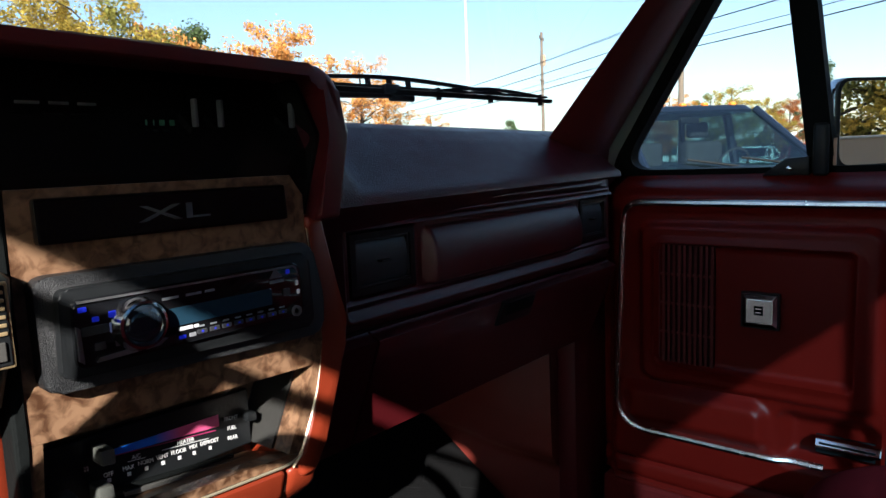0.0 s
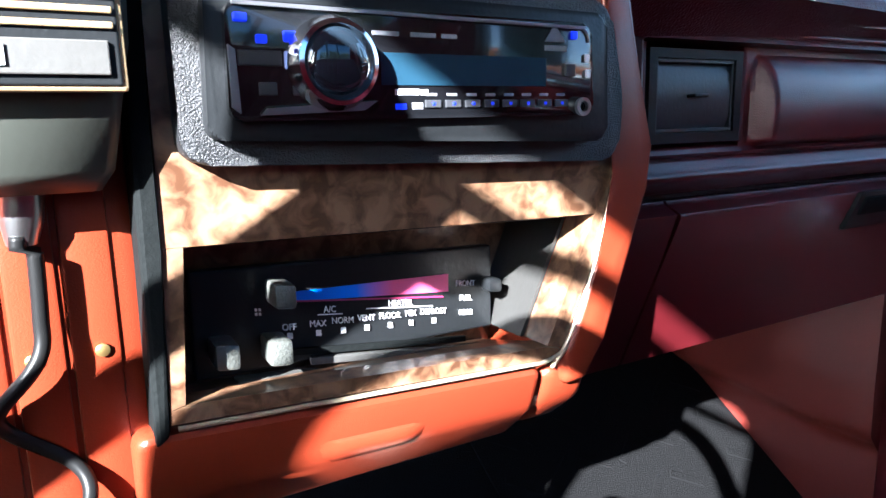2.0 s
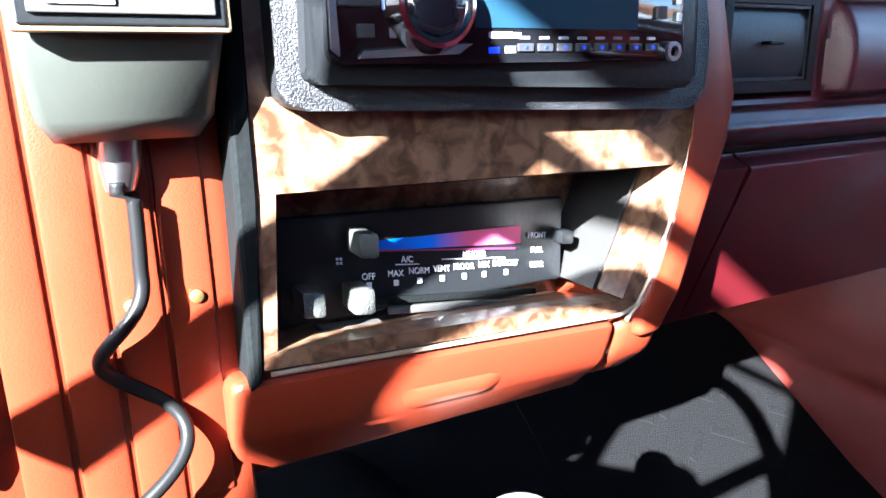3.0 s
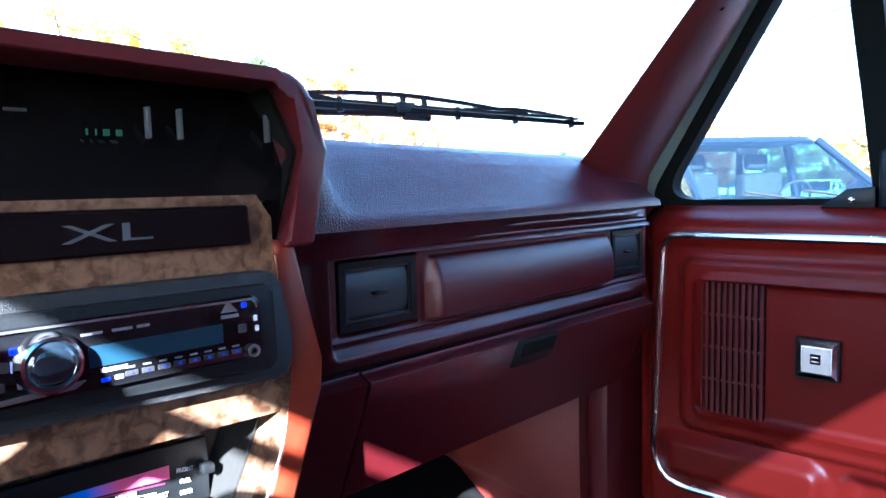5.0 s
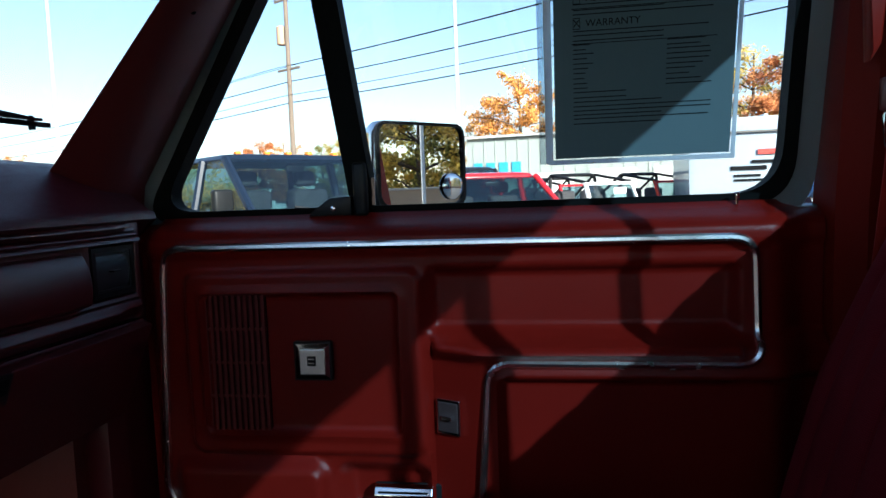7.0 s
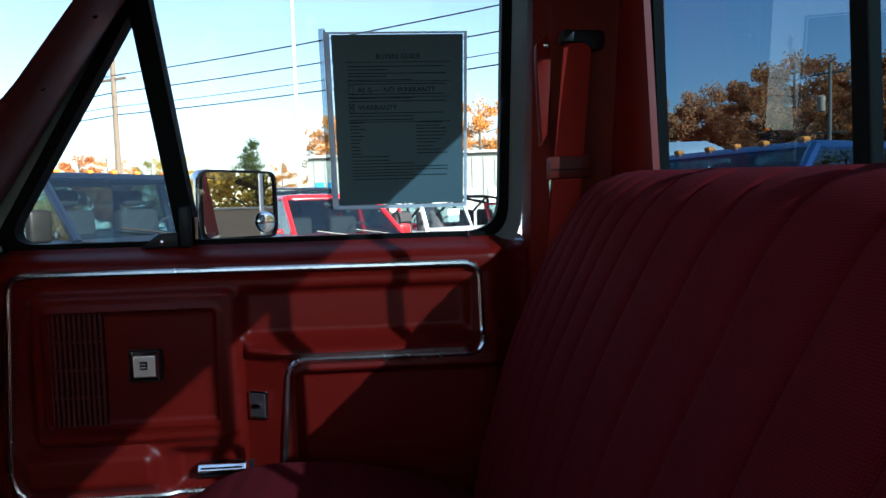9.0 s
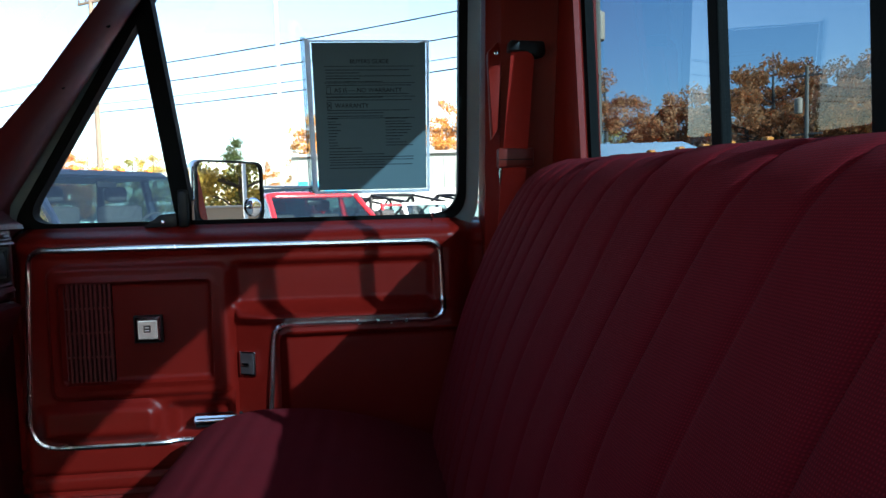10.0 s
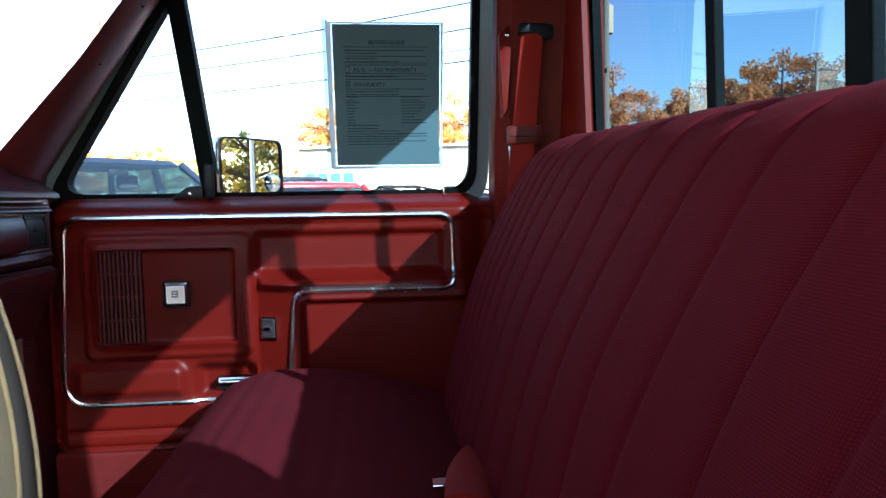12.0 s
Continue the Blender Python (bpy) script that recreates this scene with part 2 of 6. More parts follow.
def rounded(pts, r, n=6):
    """A path of points with its inner corners rounded by r."""
    out = [Vector(pts[0])]
    for a, b, c in zip(pts, pts[1:], pts[2:]):
        a, b, c = Vector(a), Vector(b), Vector(c)
        p, q = b + (a - b).normalized() * r, b + (c - b).normalized() * r
        for i in range(n + 1):
            t = i / n
            out.append((1 - t) ** 2 * p + 2 * t * (1 - t) * b + t * t * q)
    out.append(Vector(pts[-1]))
    return out


def loop_rounded(pts, r, n=6):
    k = len(pts)
    out = []
    for i in range(k):
        a, b, c = Vector(pts[i - 1]), Vector(pts[i]), Vector(pts[(i + 1) % k])
        p, q = b + (a - b).normalized() * r, b + (c - b).normalized() * r
        for j in range(n + 1):
            t = j / n
            out.append((1 - t) ** 2 * p + 2 * t * (1 - t) * b + t * t * q)
    return out


def frame_of(outer, inner, thick, bm=None):
    """A flat ring between two loops with the same number of points, drawn out by the vector thick."""
    bm = bm or bmesh.new()
    thick = Vector(thick)
    rings = [[bm.verts.new(Vector(p) + o) for p in l] for l, o in ((outer, thick * 0), (inner, thick * 0), (inner, thick), (outer, thick))]
    n = len(outer)
    for A, B in zip(rings, rings[1:] + rings[:1]):
        for i in range(n):
            bm.faces.new((A[i], A[(i + 1) % n], B[(i + 1) % n], B[i]))
    return bm


# ---- cab shell ----
MID = 0.265                      # the truck's middle line
FLOOR_Z, ROOF_Z, REAR_Y = 0.80, 1.99, -0.565


def gx(z):
    """Where the passenger door's glass stands at height z."""
    return 1.122 - 0.24 * (z - 1.45)


def door_x(y, z):
    """Relief of the passenger door's trim panel."""
    x = 1.056
    x += 0.045 * step(z, 1.420, 1.452) ** 2
    x -= 0.006 * step(z, 1.395, 1.404) * (1 - step(z, 1.42, 1.43))
    # square panel with the loudspeaker
    d1 = rrect(y, z, 0.134, 0.470, 1.122, 1.378, 0.02)
    x -= 0.010 * step(-d1, -0.004, 0.006)
    d2 = rrect(y, z, 0.163, 0.443, 1.150, 1.350, 0.014)
    x -= 0.005 * math.exp(-((d2 / 0.005) ** 2))
    x += 0.010 * step(-d2, 0.0, 0.008)
    # long recess over the armrest
    d3 = rrect(y, z, -0.268, 0.131, 1.286, 1.380, 0.014)
    x += 0.016 * step(-d3, 0.0, 0.014)
    # armrest with its slanting front
    if z < 1.30:
        f = min(1.0, max(0.0, (0.130 - y) / 0.075))
        lev = 1 - step(z, 1.270, 1.290)
        x = x * (1 - lev) + lev * ((1.071 - 0.034 * f) if y < 0.130 else x)
        if y < 0.130:
            x -= 0.020 * step(0.134 - y, 0.0, 0.020) * math.exp(-(((z - 1.271) / 0.0105) ** 2)) * (1 - step(-y, 0.255, 0.27))
    # panel framed by the bright strip
    d4 = rrect(y, z, -0.40, 0.036, 0.90, 1.238, 0.014)
    x -= 0.006 * math.exp(-((d4 / 0.006) ** 2))
    x += 0.012 * step(-d4, 0.0, 0.012)
    # cup for the handle and the bulge before it
    d5 = rrect(y, z, 0.128, 0.268, 1.020, 1.112, 0.024)
    x += 0.030 * step(-d5, -0.002, 0.028)
    d6 = rrect(y, z, 0.268, 0.60, 0.98, 1.118, 0.030)
    x -= 0.018 * step(-d6, 0.0, 0.020) * step(z, 1.030, 1.060) * (1 - step(y, 0.475, 0.510))
    # rolled outer edges, lower rail
    x += 0.030 * step(y, 0.515, 0.545) + 0.035 * step(-y, 0.30, 0.36)
    x += 0.006 * math.exp(-(((z - 0.972) / 0.004) ** 2)) + 0.006 * math.exp(-(((z - 0.940) / 0.003) ** 2))
    return x


door = thing("door_1", "red vinyl passenger door with bright strips, closed", "door", kind="structure")
panel = smooth(part("trim_panel", sheet(lambda y, z: (door_x(y, z), y, z), lin(-0.375, 0.552, 190), lin(0.93, 1.452, 112), back=(0.05, 0, 0)), VINYL, door), 60)
part("shell", box((1.11, -0.40, 0.72), (1.20, 0.56, 1.445), 0.01), PAINT_BODY, door, "grey painted outer skin")
part("lower_carpet", box((1.055, -0.37, 0.74), (1.10, 0.545, 0.929), 0.008), CARPET, door, "red carpeted lower edge")
STRIP_PTS = [(0.20, 1.029), (0.513, 1.029), (0.517, 1.22), (0.497, 1.412), (-0.283, 1.409), (-0.287, 1.253), (0.046, 1.255), (0.068, 0.96)]
strip = rounded(STRIP_PTS[:3], 0.058, 10)[:-1] + rounded(STRIP_PTS[1:], 0.030, 8)[10:]


def strip_path(pts):
    out = []
    for a, b in zip(pts, pts[1:]):
        n = max(1, int((Vector(b) - Vector(a)).length / 0.012))
        out += [Vector(a).lerp(Vector(b), i / n) for i in range(n)]
    return [(door_x(p[0], p[1]) - 0.002, p[0], p[1]) for p in out]


smooth(part("bright_strip", tube(strip_path([(p[0], p[1]) for p in strip]), 0.0055, 8), STRIP, door, "chrome trim strip"))

# window opening of the passenger door


def win_loop(off, dx=0.0, r=0.06, top=1.945):
    """The window's outline grown by off, laid into the glass plane."""
    c = Vector((0.08, 1.66))
    pts = []
    base = [(0.555, 1.449), (0.522 - (top - 1.495) * 0.72, top), (-0.340, top), (-0.340, 1.449)]
    k = len(base)
    for i in range(k):
        a, b, d = Vector(base[i - 1]), Vector(base[i]), Vector(base[(i + 1) % k])
        n1 = Vector((-(b - a).y, (b - a).x)).normalized()
        n2 = Vector((-(d - b).y, (d - b).x)).normalized()
        if n1.dot(b - c) < 0:
            n1, n2 = -n1, -n2
        m = (n1 + n2) / (1 + n1.dot(n2))
        pts.append(b + m * off)
    return [(gx(p.y) + dx, p.x, p.y) for p in loop_rounded([(*p, 0) for p in pts], r + max(0, off) * 0.5, 8)]


def ring(o0, o1, dx, depth):
    return frame_of(win_loop(o1, dx), win_loop(o0, dx), (depth, 0, 0))


smooth(part("seal", ring(-0.012, 0.005, -0.012, 0.03), RUBBER, door, "black rubber window seal"), 50)
smooth(part("window_frame", ring(0.005, 0.031, -0.008, 0.05), PAINT_BODY, door, "grey-blue painted window frame"), 50)
post_lo, post_hi = Vector((gx(1.445) - 0.012, 0.222, 1.445)), Vector((gx(1.95) - 0.012, 0.263, 1.95))


def vent_post(turned):
    """The slanting division post of a door window; turned: on the driver's side."""
    bm = bmesh.new()
    vs = []
    for base_p in (post_lo, post_hi):
        for dx, dy in ((0, -0.017), (0, 0.017), (0.03, 0.017), (0.03, -0.017)):
            p = base_p + Vector((dx, dy, 0))
            vs.append(bm.verts.new((2 * MID - p.x if turned else p.x, p.y, p.z)))
    for q in ((0, 1, 2, 3), (7, 6, 5, 4), (0, 4, 5, 1), (1, 5, 6, 2), (2, 6, 7, 3), (3, 7, 4, 0)):
        bm.faces.new([vs[i] for i in q])
    return bm


part("vent_post", vent_post(False), RUBBER, door, "black division post of the vent window")
pane = part("pane", sheet(lambda y, z: (gx(z) + 0.008, y, z), [-0.35, 0.235], [1.44, 1.955], back=(0.004, 0, 0)), GLASS, door, "clear side glass")
bmv = prism([(0.245, 1.45), (0.525, 1.45), (0.525, 1.49), (0.262, 1.855), (0.250, 1.855)], "x", 0, 0.004)
for v in bmv.verts:
    v.co.x += gx(v.co.z) + 0.004
vent_pane = part("vent_pane", bmv, GLASS, door, "clear vent window")
for o in (pane, vent_pane):
    o.visible_shadow = False

# roof rails over the doors
for s_ in (1, -1):
    rz = 1.965 if s_ > 0 else 1.904
    pts = [(gx(rz) - 0.012, rz), (gx(rz) + 0.05, rz), (0.99, 2.03), (0.90, 2.03), (0.92, 1.985)]
    pts = [(p[0] if s_ > 0 else 2 * MID - p[0], p[1]) for p in pts]
    tagged(part("trim_roof_rail", prism(pts, "y", -0.56, 0.30), PLASTIC_RED), "red roof rail trim over the door", "trim", kind="structure")

# driver's door, mirrored and plain
door2 = thing("door_2", "red vinyl driver's door, closed", "door", kind="structure")
part("trim_panel", box((-0.58, -0.36, 0.93), (-0.52, 0.54, 1.445), 0.012), VINYL, door2)
part("shell", box((-0.68, -0.40, 0.72), (-0.585, 0.56, 1.44), 0.01), PAINT_BODY, door2, "grey painted outer skin")


def mirrored(loop):
    return [(2 * MID - p[0], p[1], p[2]) for p in loop]


part("window_frame", frame_of(mirrored(win_loop(0.060, top=1.890)), mirrored(win_loop(-0.008, top=1.890)), (-0.05, 0, 0)), RUBBER, door2, "black window frame")
# unseen bar added to cast the thin dark stripe on the dash
part("glass_rail", tube([(2 * MID - gx(1.826), y, 1.826) for y in (-0.33, 0.20)], 0.0085, 6), RUBBER, door2, "unseen black bar added for its shadow stripe")
part("vent_post", vent_post(True), RUBBER, door2, "black division post of the vent window")
pane = part("pane", sheet(lambda y, z: (2 * MID - gx(z) - 0.008, y, z), [-0.37, 0.235], [1.44, 1.826], back=(-0.004, 0, 0)), GLASS, door2, "clear side glass")
pane.visible_shadow = False

# floor, firewall, roof, rear wall
MAT_RUBBER = mat("black_floor_mat", (0.006, 0.006, 0.0063), 0.7, spec=0.05, scale=40, vary=0.3, bump=0.9, bscale=500)
tagged(part("floor", box((-0.60, -0.62, FLOOR_Z - 0.05), (1.13, 1.12, FLOOR_Z), 0.01), MAT_RUBBER), "black rubber cab floor covering", "floor", kind="structure")
TOE = [(0.62, 0.795), (0.68, 0.827), (1.02, 1.055), (1.04, 0.795)]
tagged(part("floor_toe_board", prism(TOE, "x", -0.58, 0.999), MAT_RUBBER), "black rubber covered slope under the dashboard", "floor", kind="structure")
KICK = mat("red_grained_kick_panel", (0.140, 0.022, 0.016), 0.36, scale=40, vary=0.10, bump=0.3, bscale=500, kind="leather")
tagged(part("wall_front", prism([(1.02, FLOOR_Z - 0.05), (0.98, 1.40), (0.70, 1.50), (0.72, 1.53), (1.06, 1.44), (1.12, FLOOR_Z - 0.05)], "x", -0.60, 1.13), RUBBER), "dark firewall under the dashboard", "wall", kind="structure")
tagged(part("ceiling", sheet(lambda x, y: (x, y, ROOF_Z - 0.06 * (abs(x - MID) / 0.78) ** 4 - 0.03 * max(0, (abs(y + 0.17) / 0.45)) ** 4), lin(-0.50, 1.03, 16), lin(-0.62, 0.27, 10), back=(0, 0, 0.05)), HEADLINER), "red cloth headliner", "ceiling", kind="structure")

rear = thing("wall_rear", "red painted cab back wall with sliding window", "wall", kind="structure")
RW = [(-0.455, 1.465), (0.985, 1.465), (0.965, 1.92), (-0.435, 1.92)]
ow = loop_rounded([(-0.66, REAR_Y, 0.75), (1.15, REAR_Y, 0.75), (1.03, REAR_Y, 2.0), (-0.50, REAR_Y, 2.0)], 0.02, 6)
iw = loop_rounded([(p[0], REAR_Y, p[1]) for p in RW], 0.045, 6)
part("panel", frame_of(ow, iw, (0, -0.03, 0)), POST_RED, rear)
win2 = thing("window_2", "tinted sliding rear window in a black frame", "window", kind="structure")
iw2 = loop_rounded([(p[0], REAR_Y + 0.006, p[1]) for p in [(-0.47, 1.455), (1.0, 1.455), (0.98, 1.93), (-0.45, 1.93)]], 0.05, 6)
iw3 = loop_rounded([(p[0], REAR_Y + 0.006, p[1]) for p in [(-0.400, 1.490), (0.930, 1.490), (0.925, 1.888), (-0.395, 1.888)]], 0.03, 6)
part("window_frame", frame_of(iw2, iw3, (0, -0.016, 0)), RUBBER, win2, "black rubber frame")
for xa, xb in ((0.468, 0.492), (0.193, 0.229), (0.040, 0.064)):
    part("bar", box((xa, REAR_Y - 0.012, 1.48), (xb, REAR_Y + 0.002, 1.90), 0.002), RUBBER, win2)
for xa, xb, dy in ((-0.425, 0.052, -0.010), (0.052, 0.211, -0.005), (0.211, 0.480, -0.005), (0.480, 0.955, -0.010)):
    bmp = bmesh.new()
    bmp.faces.new([bmp.verts.new((x, REAR_Y + dy, z)) for x, z in ((xa, 1.480), (xb, 1.480), (xb, 1.90), (xa, 1.90))])
    part("pane", bmp, GLASS_REAR, win2)
for o in (*win2.children, *rear.children):
    for v in o.data.vertices:
        v.co.y += 0.04 * max(0.0, v.co.z - 1.53)

# padded inner panel round the rear window, and its deep black reveal
IN_Y = -0.503
op = [(-0.285, 1.498), (0.815, 1.498), (0.866, 1.915), (-0.336, 1.915)]
lo_ = loop_rounded([(p[0], IN_Y, p[1]) for p in op], 0.05, 6)
part("inner_panel", frame_of(loop_rounded([(-0.62, IN_Y, 1.460), (1.10, IN_Y, 1.460), (1.00, IN_Y, 2.0), (-0.47, IN_Y, 2.0)], 0.01, 6), lo_, (0, -0.010, 0)), POST_RED, rear, "red inner panel")
rv = bmesh.new()
ra = [rv.verts.new(Vector(p) + Vector((0, -0.006, 0))) for p in lo_]
rb = [rv.verts.new(p) for p in loop_rounded([(x, REAR_Y + 0.006 + 0.04 * max(0.0, z - 1.53), z) for x, z in ((-0.412, 1.480), (0.944, 1.480), (0.948, 1.900), (-0.416, 1.900))], 0.03, 6)]
for i in range(len(ra)):
    k = (i + 1) % len(ra)
    rv.faces.new((ra[i], ra[k], rb[k], rb[i]))
part("reveal", rv, POST_RED, rear, "red curved reveal of the rear window")

# corner posts between door and rear wall
for s in (1, -1):
    def mx(x):
        return x if s > 0 else 2 * MID - x
    bmx = bmesh.new()
    prof = [(1.125, -0.374), (1.066, -0.378), (1.034, -0.402), (1.022, -0.50), (0.998, REAR_Y + 0.012), (1.18, REAR_Y + 0.012)]
    lo = [bmx.verts.new((mx(x + 0.02), y, 0.75)) for x, y in prof]
    mi = [bmx.verts.new((mx(x), y, 1.45)) for x, y in prof]
    hi = [bmx.verts.new((mx(x - 0.075), y + (0.05 if y < -0.45 else 0), 1.96)) for x, y in prof]
    for A, B in ((lo, mi), (mi, hi)):
        for i in range(len(prof)):
            j = (i + 1) % len(prof)
            bmx.faces.new((A[i], A[j], B[j], B[i]))
    bmx.faces.new(lo), bmx.faces.new(hi)
    tagged(smooth(part("trim_corner_post", bmx, POST_RED), 30), "red painted metal corner post behind the door", "pillar", kind="structure")

# front pillars and windshield
PILLAR_RED = mat("dull_red_moulded_plastic", (0.095, 0.012, 0.013), 0.45, spec=0.35, scale=40, vary=0.08, bump=0.12, bscale=1200, wear=0.05)
for s in (1, -1):
    def mx(x):
        return x if s > 0 else 2 * MID - x
    bmx = bmesh.new()
    rings = []
    for z, a, m, b in ((1.43, (0.955, 0.640), (1.005, 0.560), (1.10, 0.556)), (1.50, (0.935, 0.585), (0.985, 0.535), (1.095, 0.545)), (1.70, (0.897, 0.385), (0.945, 0.365), (1.040, 0.385)), (1.96, (0.862, 0.165), (0.90, 0.150), (0.985, 0.175))):
        rings.append([bmx.verts.new((mx(p[0]), p[1], z)) for p in (a, ((a[0] + m[0]) / 2 - 0.004, (a[1] + m[1]) / 2 - 0.006), m, ((m[0] * .5 + b[0] * .5), (m[1] + b[1]) / 2 - 0.008), b, (b[0] + 0.02, b[1] + 0.04), (a[0] + 0.06, a[1] + 0.035))])
    for A, B in zip(rings, rings[1:]):
        for i in range(7):
            j = (i + 1) % 7
            bmx.faces.new((A[i], A[j], B[j], B[i]))
    bmx.faces.new(rings[0]), bmx.faces.new(rings[-1])
    tagged(smooth(part("trim_front_pillar", bmx, PILLAR_RED), 30), "red moulded windshield pillar trim", "pillar", kind="structure")
win1 = thing("window_1", "wide clear windshield", "window", kind="structure")


def ws(x, v):
    """Windshield: v from 0 at the base to 1 at the top."""
    k = abs(x - MID) / 0.67
    return Vector((x * 1.0 - (x - MID) * 0.08 * v, 0.74 - 0.17 * k * k - 0.40 * v, 1.515 + 0.44 * v))


wsp = part("pane", sheet(ws, lin(MID - 0.68, MID + 0.68, 17), lin(0, 1, 5), back=(0, 0.004, 0.003)), GLASS, win1)
smooth(wsp)
wsp.visible_shadow = False
tagged(part("trim_header", box((-0.42, 0.10, 1.93), (0.95, 0.40, 2.02), 0.02), PLASTIC_RED), "red windshield header trim", "trim", kind="structure")
tagged(part("trim_cowl", prism([(0.70, 1.49), (0.98, 1.46), (0.98, 1.49), (0.72, 1.515)], "x", -0.45, 1.0), PAINT_BODY), "grey painted cowl below the windshield", "cowl", kind="structure")
smooth(tagged(part("trim_kick_panel", sheet(lambda y, z: (0.978 + 0.022 * (1 - step(z, 0.945 + 0.10 * max(0, y - 0.7), 0.975 + 0.10 * max(0, y - 0.7))) - 0.012 * math.exp(-(((y - 0.72) / 0.10) ** 2)) * step(z, 0.97, 1.05), y, z), lin(0.60, 1.04, 30), lin(0.79, 1.30, 40), back=(0.10, 0, 0)), KICK), "red vinyl kick panel beside the footwell", "panel", kind="structure"))
smooth(tagged(part("trim_hinge_post", prism([(0.995, 0.562), (0.998, 0.600), (1.14, 0.610), (1.14, 0.556), (1.03, 0.556)], "z", 0.78, 1.475, bevel=0.004), DASH_RED), "red painted post in front of the door", "pillar", kind="structure"), 30)

# ---- dashboard ----
HOOD_RED = mat("red_padded_hood_vinyl", (0.080, 0.0075, 0.0105), 0.36, spec=0.5, scale=30, vary=0.1, bump=0.2, bscale=900, kind="leather", wear=0.03)
dash = thing("dashboard", "red padded dashboard with wood-print centre panel", "dashboard")


def lip(x):
    return 0.455 + 0.07 * (x - 0.41)


PAD_PROF = [(0.012, -0.012), (0.0, -0.006), (0.002, 0.002), (0.012, 0.008), (0.036, 0.030), (0.062, 0.054), (0.085, 0.069), (0.11, 0.0765), (0.15, 0.0775), (0.20, 0.074), (0.34, 0.060)]


def pad_pt(x, i):
    dy, dz = PAD_PROF[i]
    edge = 0.445 + 0.28 * dy
    rise = 0.085 * step(edge - x, 0.0, 0.055) ** 2 * (1 if i > 2 else 0.0)
    return (x, lip(x) + dy, 1.461 + dz - max(0.0, dz) * 0.14 * (x - 0.5) + rise * (1 - dz / 0.12))


smooth(part("pad", sheet(pad_pt, lin(0.378, 1.045, 42), range(len(PAD_PROF)), back=(0, 0.02, -0.02)), PAD, dash, "dark red padded vinyl top"), 50)


def panel_y(x, z):
    """Relief of the passenger's dash panel: two ledges that face up, a sunk field with a padded grip."""
    d = rrect(x, z, 0.433, 0.992, 1.341, 1.446, 0.008)
    y = 0.504 - (0.016 - 0.011 * step(x, 0.93, 0.985)) * math.exp(-(max(0.0, d) / 0.009) ** 2)
    if d < 0:
        k = step(-d, 0.0, 0.004)
        if z > 1.4285:
            f = 0.499 - 0.011 * (1.446 - z) / 0.0175
            f += 0.004 * (math.exp(-(((z - 1.4345) / 0.0009) ** 2)) + math.exp(-(((z - 1.4405) / 0.0009) ** 2)))
        elif z < 1.3595:
            f = 0.488 + 0.011 * (z - 1.341) / 0.0185 + 0.004 * math.exp(-(((z - 1.3535) / 0.0009) ** 2))
        else:
            f = 0.499
        y = y * (1 - k) + k * f
    c = rrect(x, z, 0.545, 0.897, 1.3545, 1.4280, 0.010)
    if c < 0:
        v = (z - 1.3545) / 0.0735
        bulge = math.sqrt(max(0.0, 1 - (2 * v - 0.75) ** 2 / 1.6)) * step(-c, 0.0, 0.008) * step(min(x - 0.545, 0.897 - x), 0.0, 0.018)
        y = min(y, 0.509 - 0.027 * bulge)
    for x0, x1 in ((0.448, 0.542), (0.902, 0.986)):
        v = rrect(x, z, x0, x1, 1.3605, 1.4275, 0.003)
        y += 0.03 * step(-v, -0.001, 0.002)
    return y


smooth(part("vent_panel", sheet(lambda x, z: (x, panel_y(x, z), z), lin(0.392, 1.006, 250), lin(1.329, 1.4545, 100), back=(0, 0.05, 0)), DASH_RED, dash, "dark red panel with air vents and padded grip"), 60)
part("groove", box((0.40, 0.512, 1.318), (1.004, 0.56, 1.330)), BLACK, dash, "dark gap over the glovebox")


def lid_pt(x, v):
    z = 1.324 - 0.130 * v
    return (x, 0.484 + 0.018 * (1 - step(v, 0, 0.075)) + 0.055 * v, z)


lid = smooth(part("glovebox_lid", sheet(lid_pt, lin(0.4735, 1.000, 3), [0, 0.015, 0.03, 0.045, 0.06, 0.08, 0.3, 0.6, 0.97, 1.0], back=(0, 0.03, 0)), DASH_RED, dash, "red glovebox lid"))
smooth(part("filler_panel", sheet(lid_pt, lin(0.396, 0.4705, 3), [0, 0.015, 0.03, 0.06, 0.3, 0.6, 1.0], back=(0, 0.03, 0)), DASH_RED, dash))
latch = smooth(part("latch", prism([(0.4835, 1.3165), (0.4960, 1.2830), (0.510, 1.2830), (0.4990, 1.3165)], "x", 0.684, 0.760, bevel=0.003), BLACK, lid, "black finger latch"), 30)
smooth(part("finger_plate", prism([(0.4828, 1.3120), (0.4890, 1.2960), (0.496, 1.2960), (0.490, 1.3120)], "x", 0.691, 0.753, bevel=0.0015), RUBBER, latch), 30)

# centre stack
smooth(part("stack_edge", prism([(0.329, 1.244), (0.345, 1.245), (0.358, 1.264), (0.3865, 1.344), (0.3855, 1.366), (0.3675, 1.4520), (0.3505, 1.4550), (0.3515, 1.4440), (0.3635, 1.353), (0.350, 1.306), (0.330, 1.263)], "y", 0.436, 0.56, bevel=0.005, seg=3), PLASTIC_RED, dash, "red edge of the centre panel"), 30)
smooth(part("stack_foot", prism([(0.438, 1.2540), (0.446, 1.230), (0.470, 1.208), (0.56, 1.190), (0.56, 1.215), (0.452, 1.2540)], "x", 0.126, 0.318, bevel=0.006, seg=3), PLASTIC_RED, dash, "red lower edge of the centre panel"), 30)
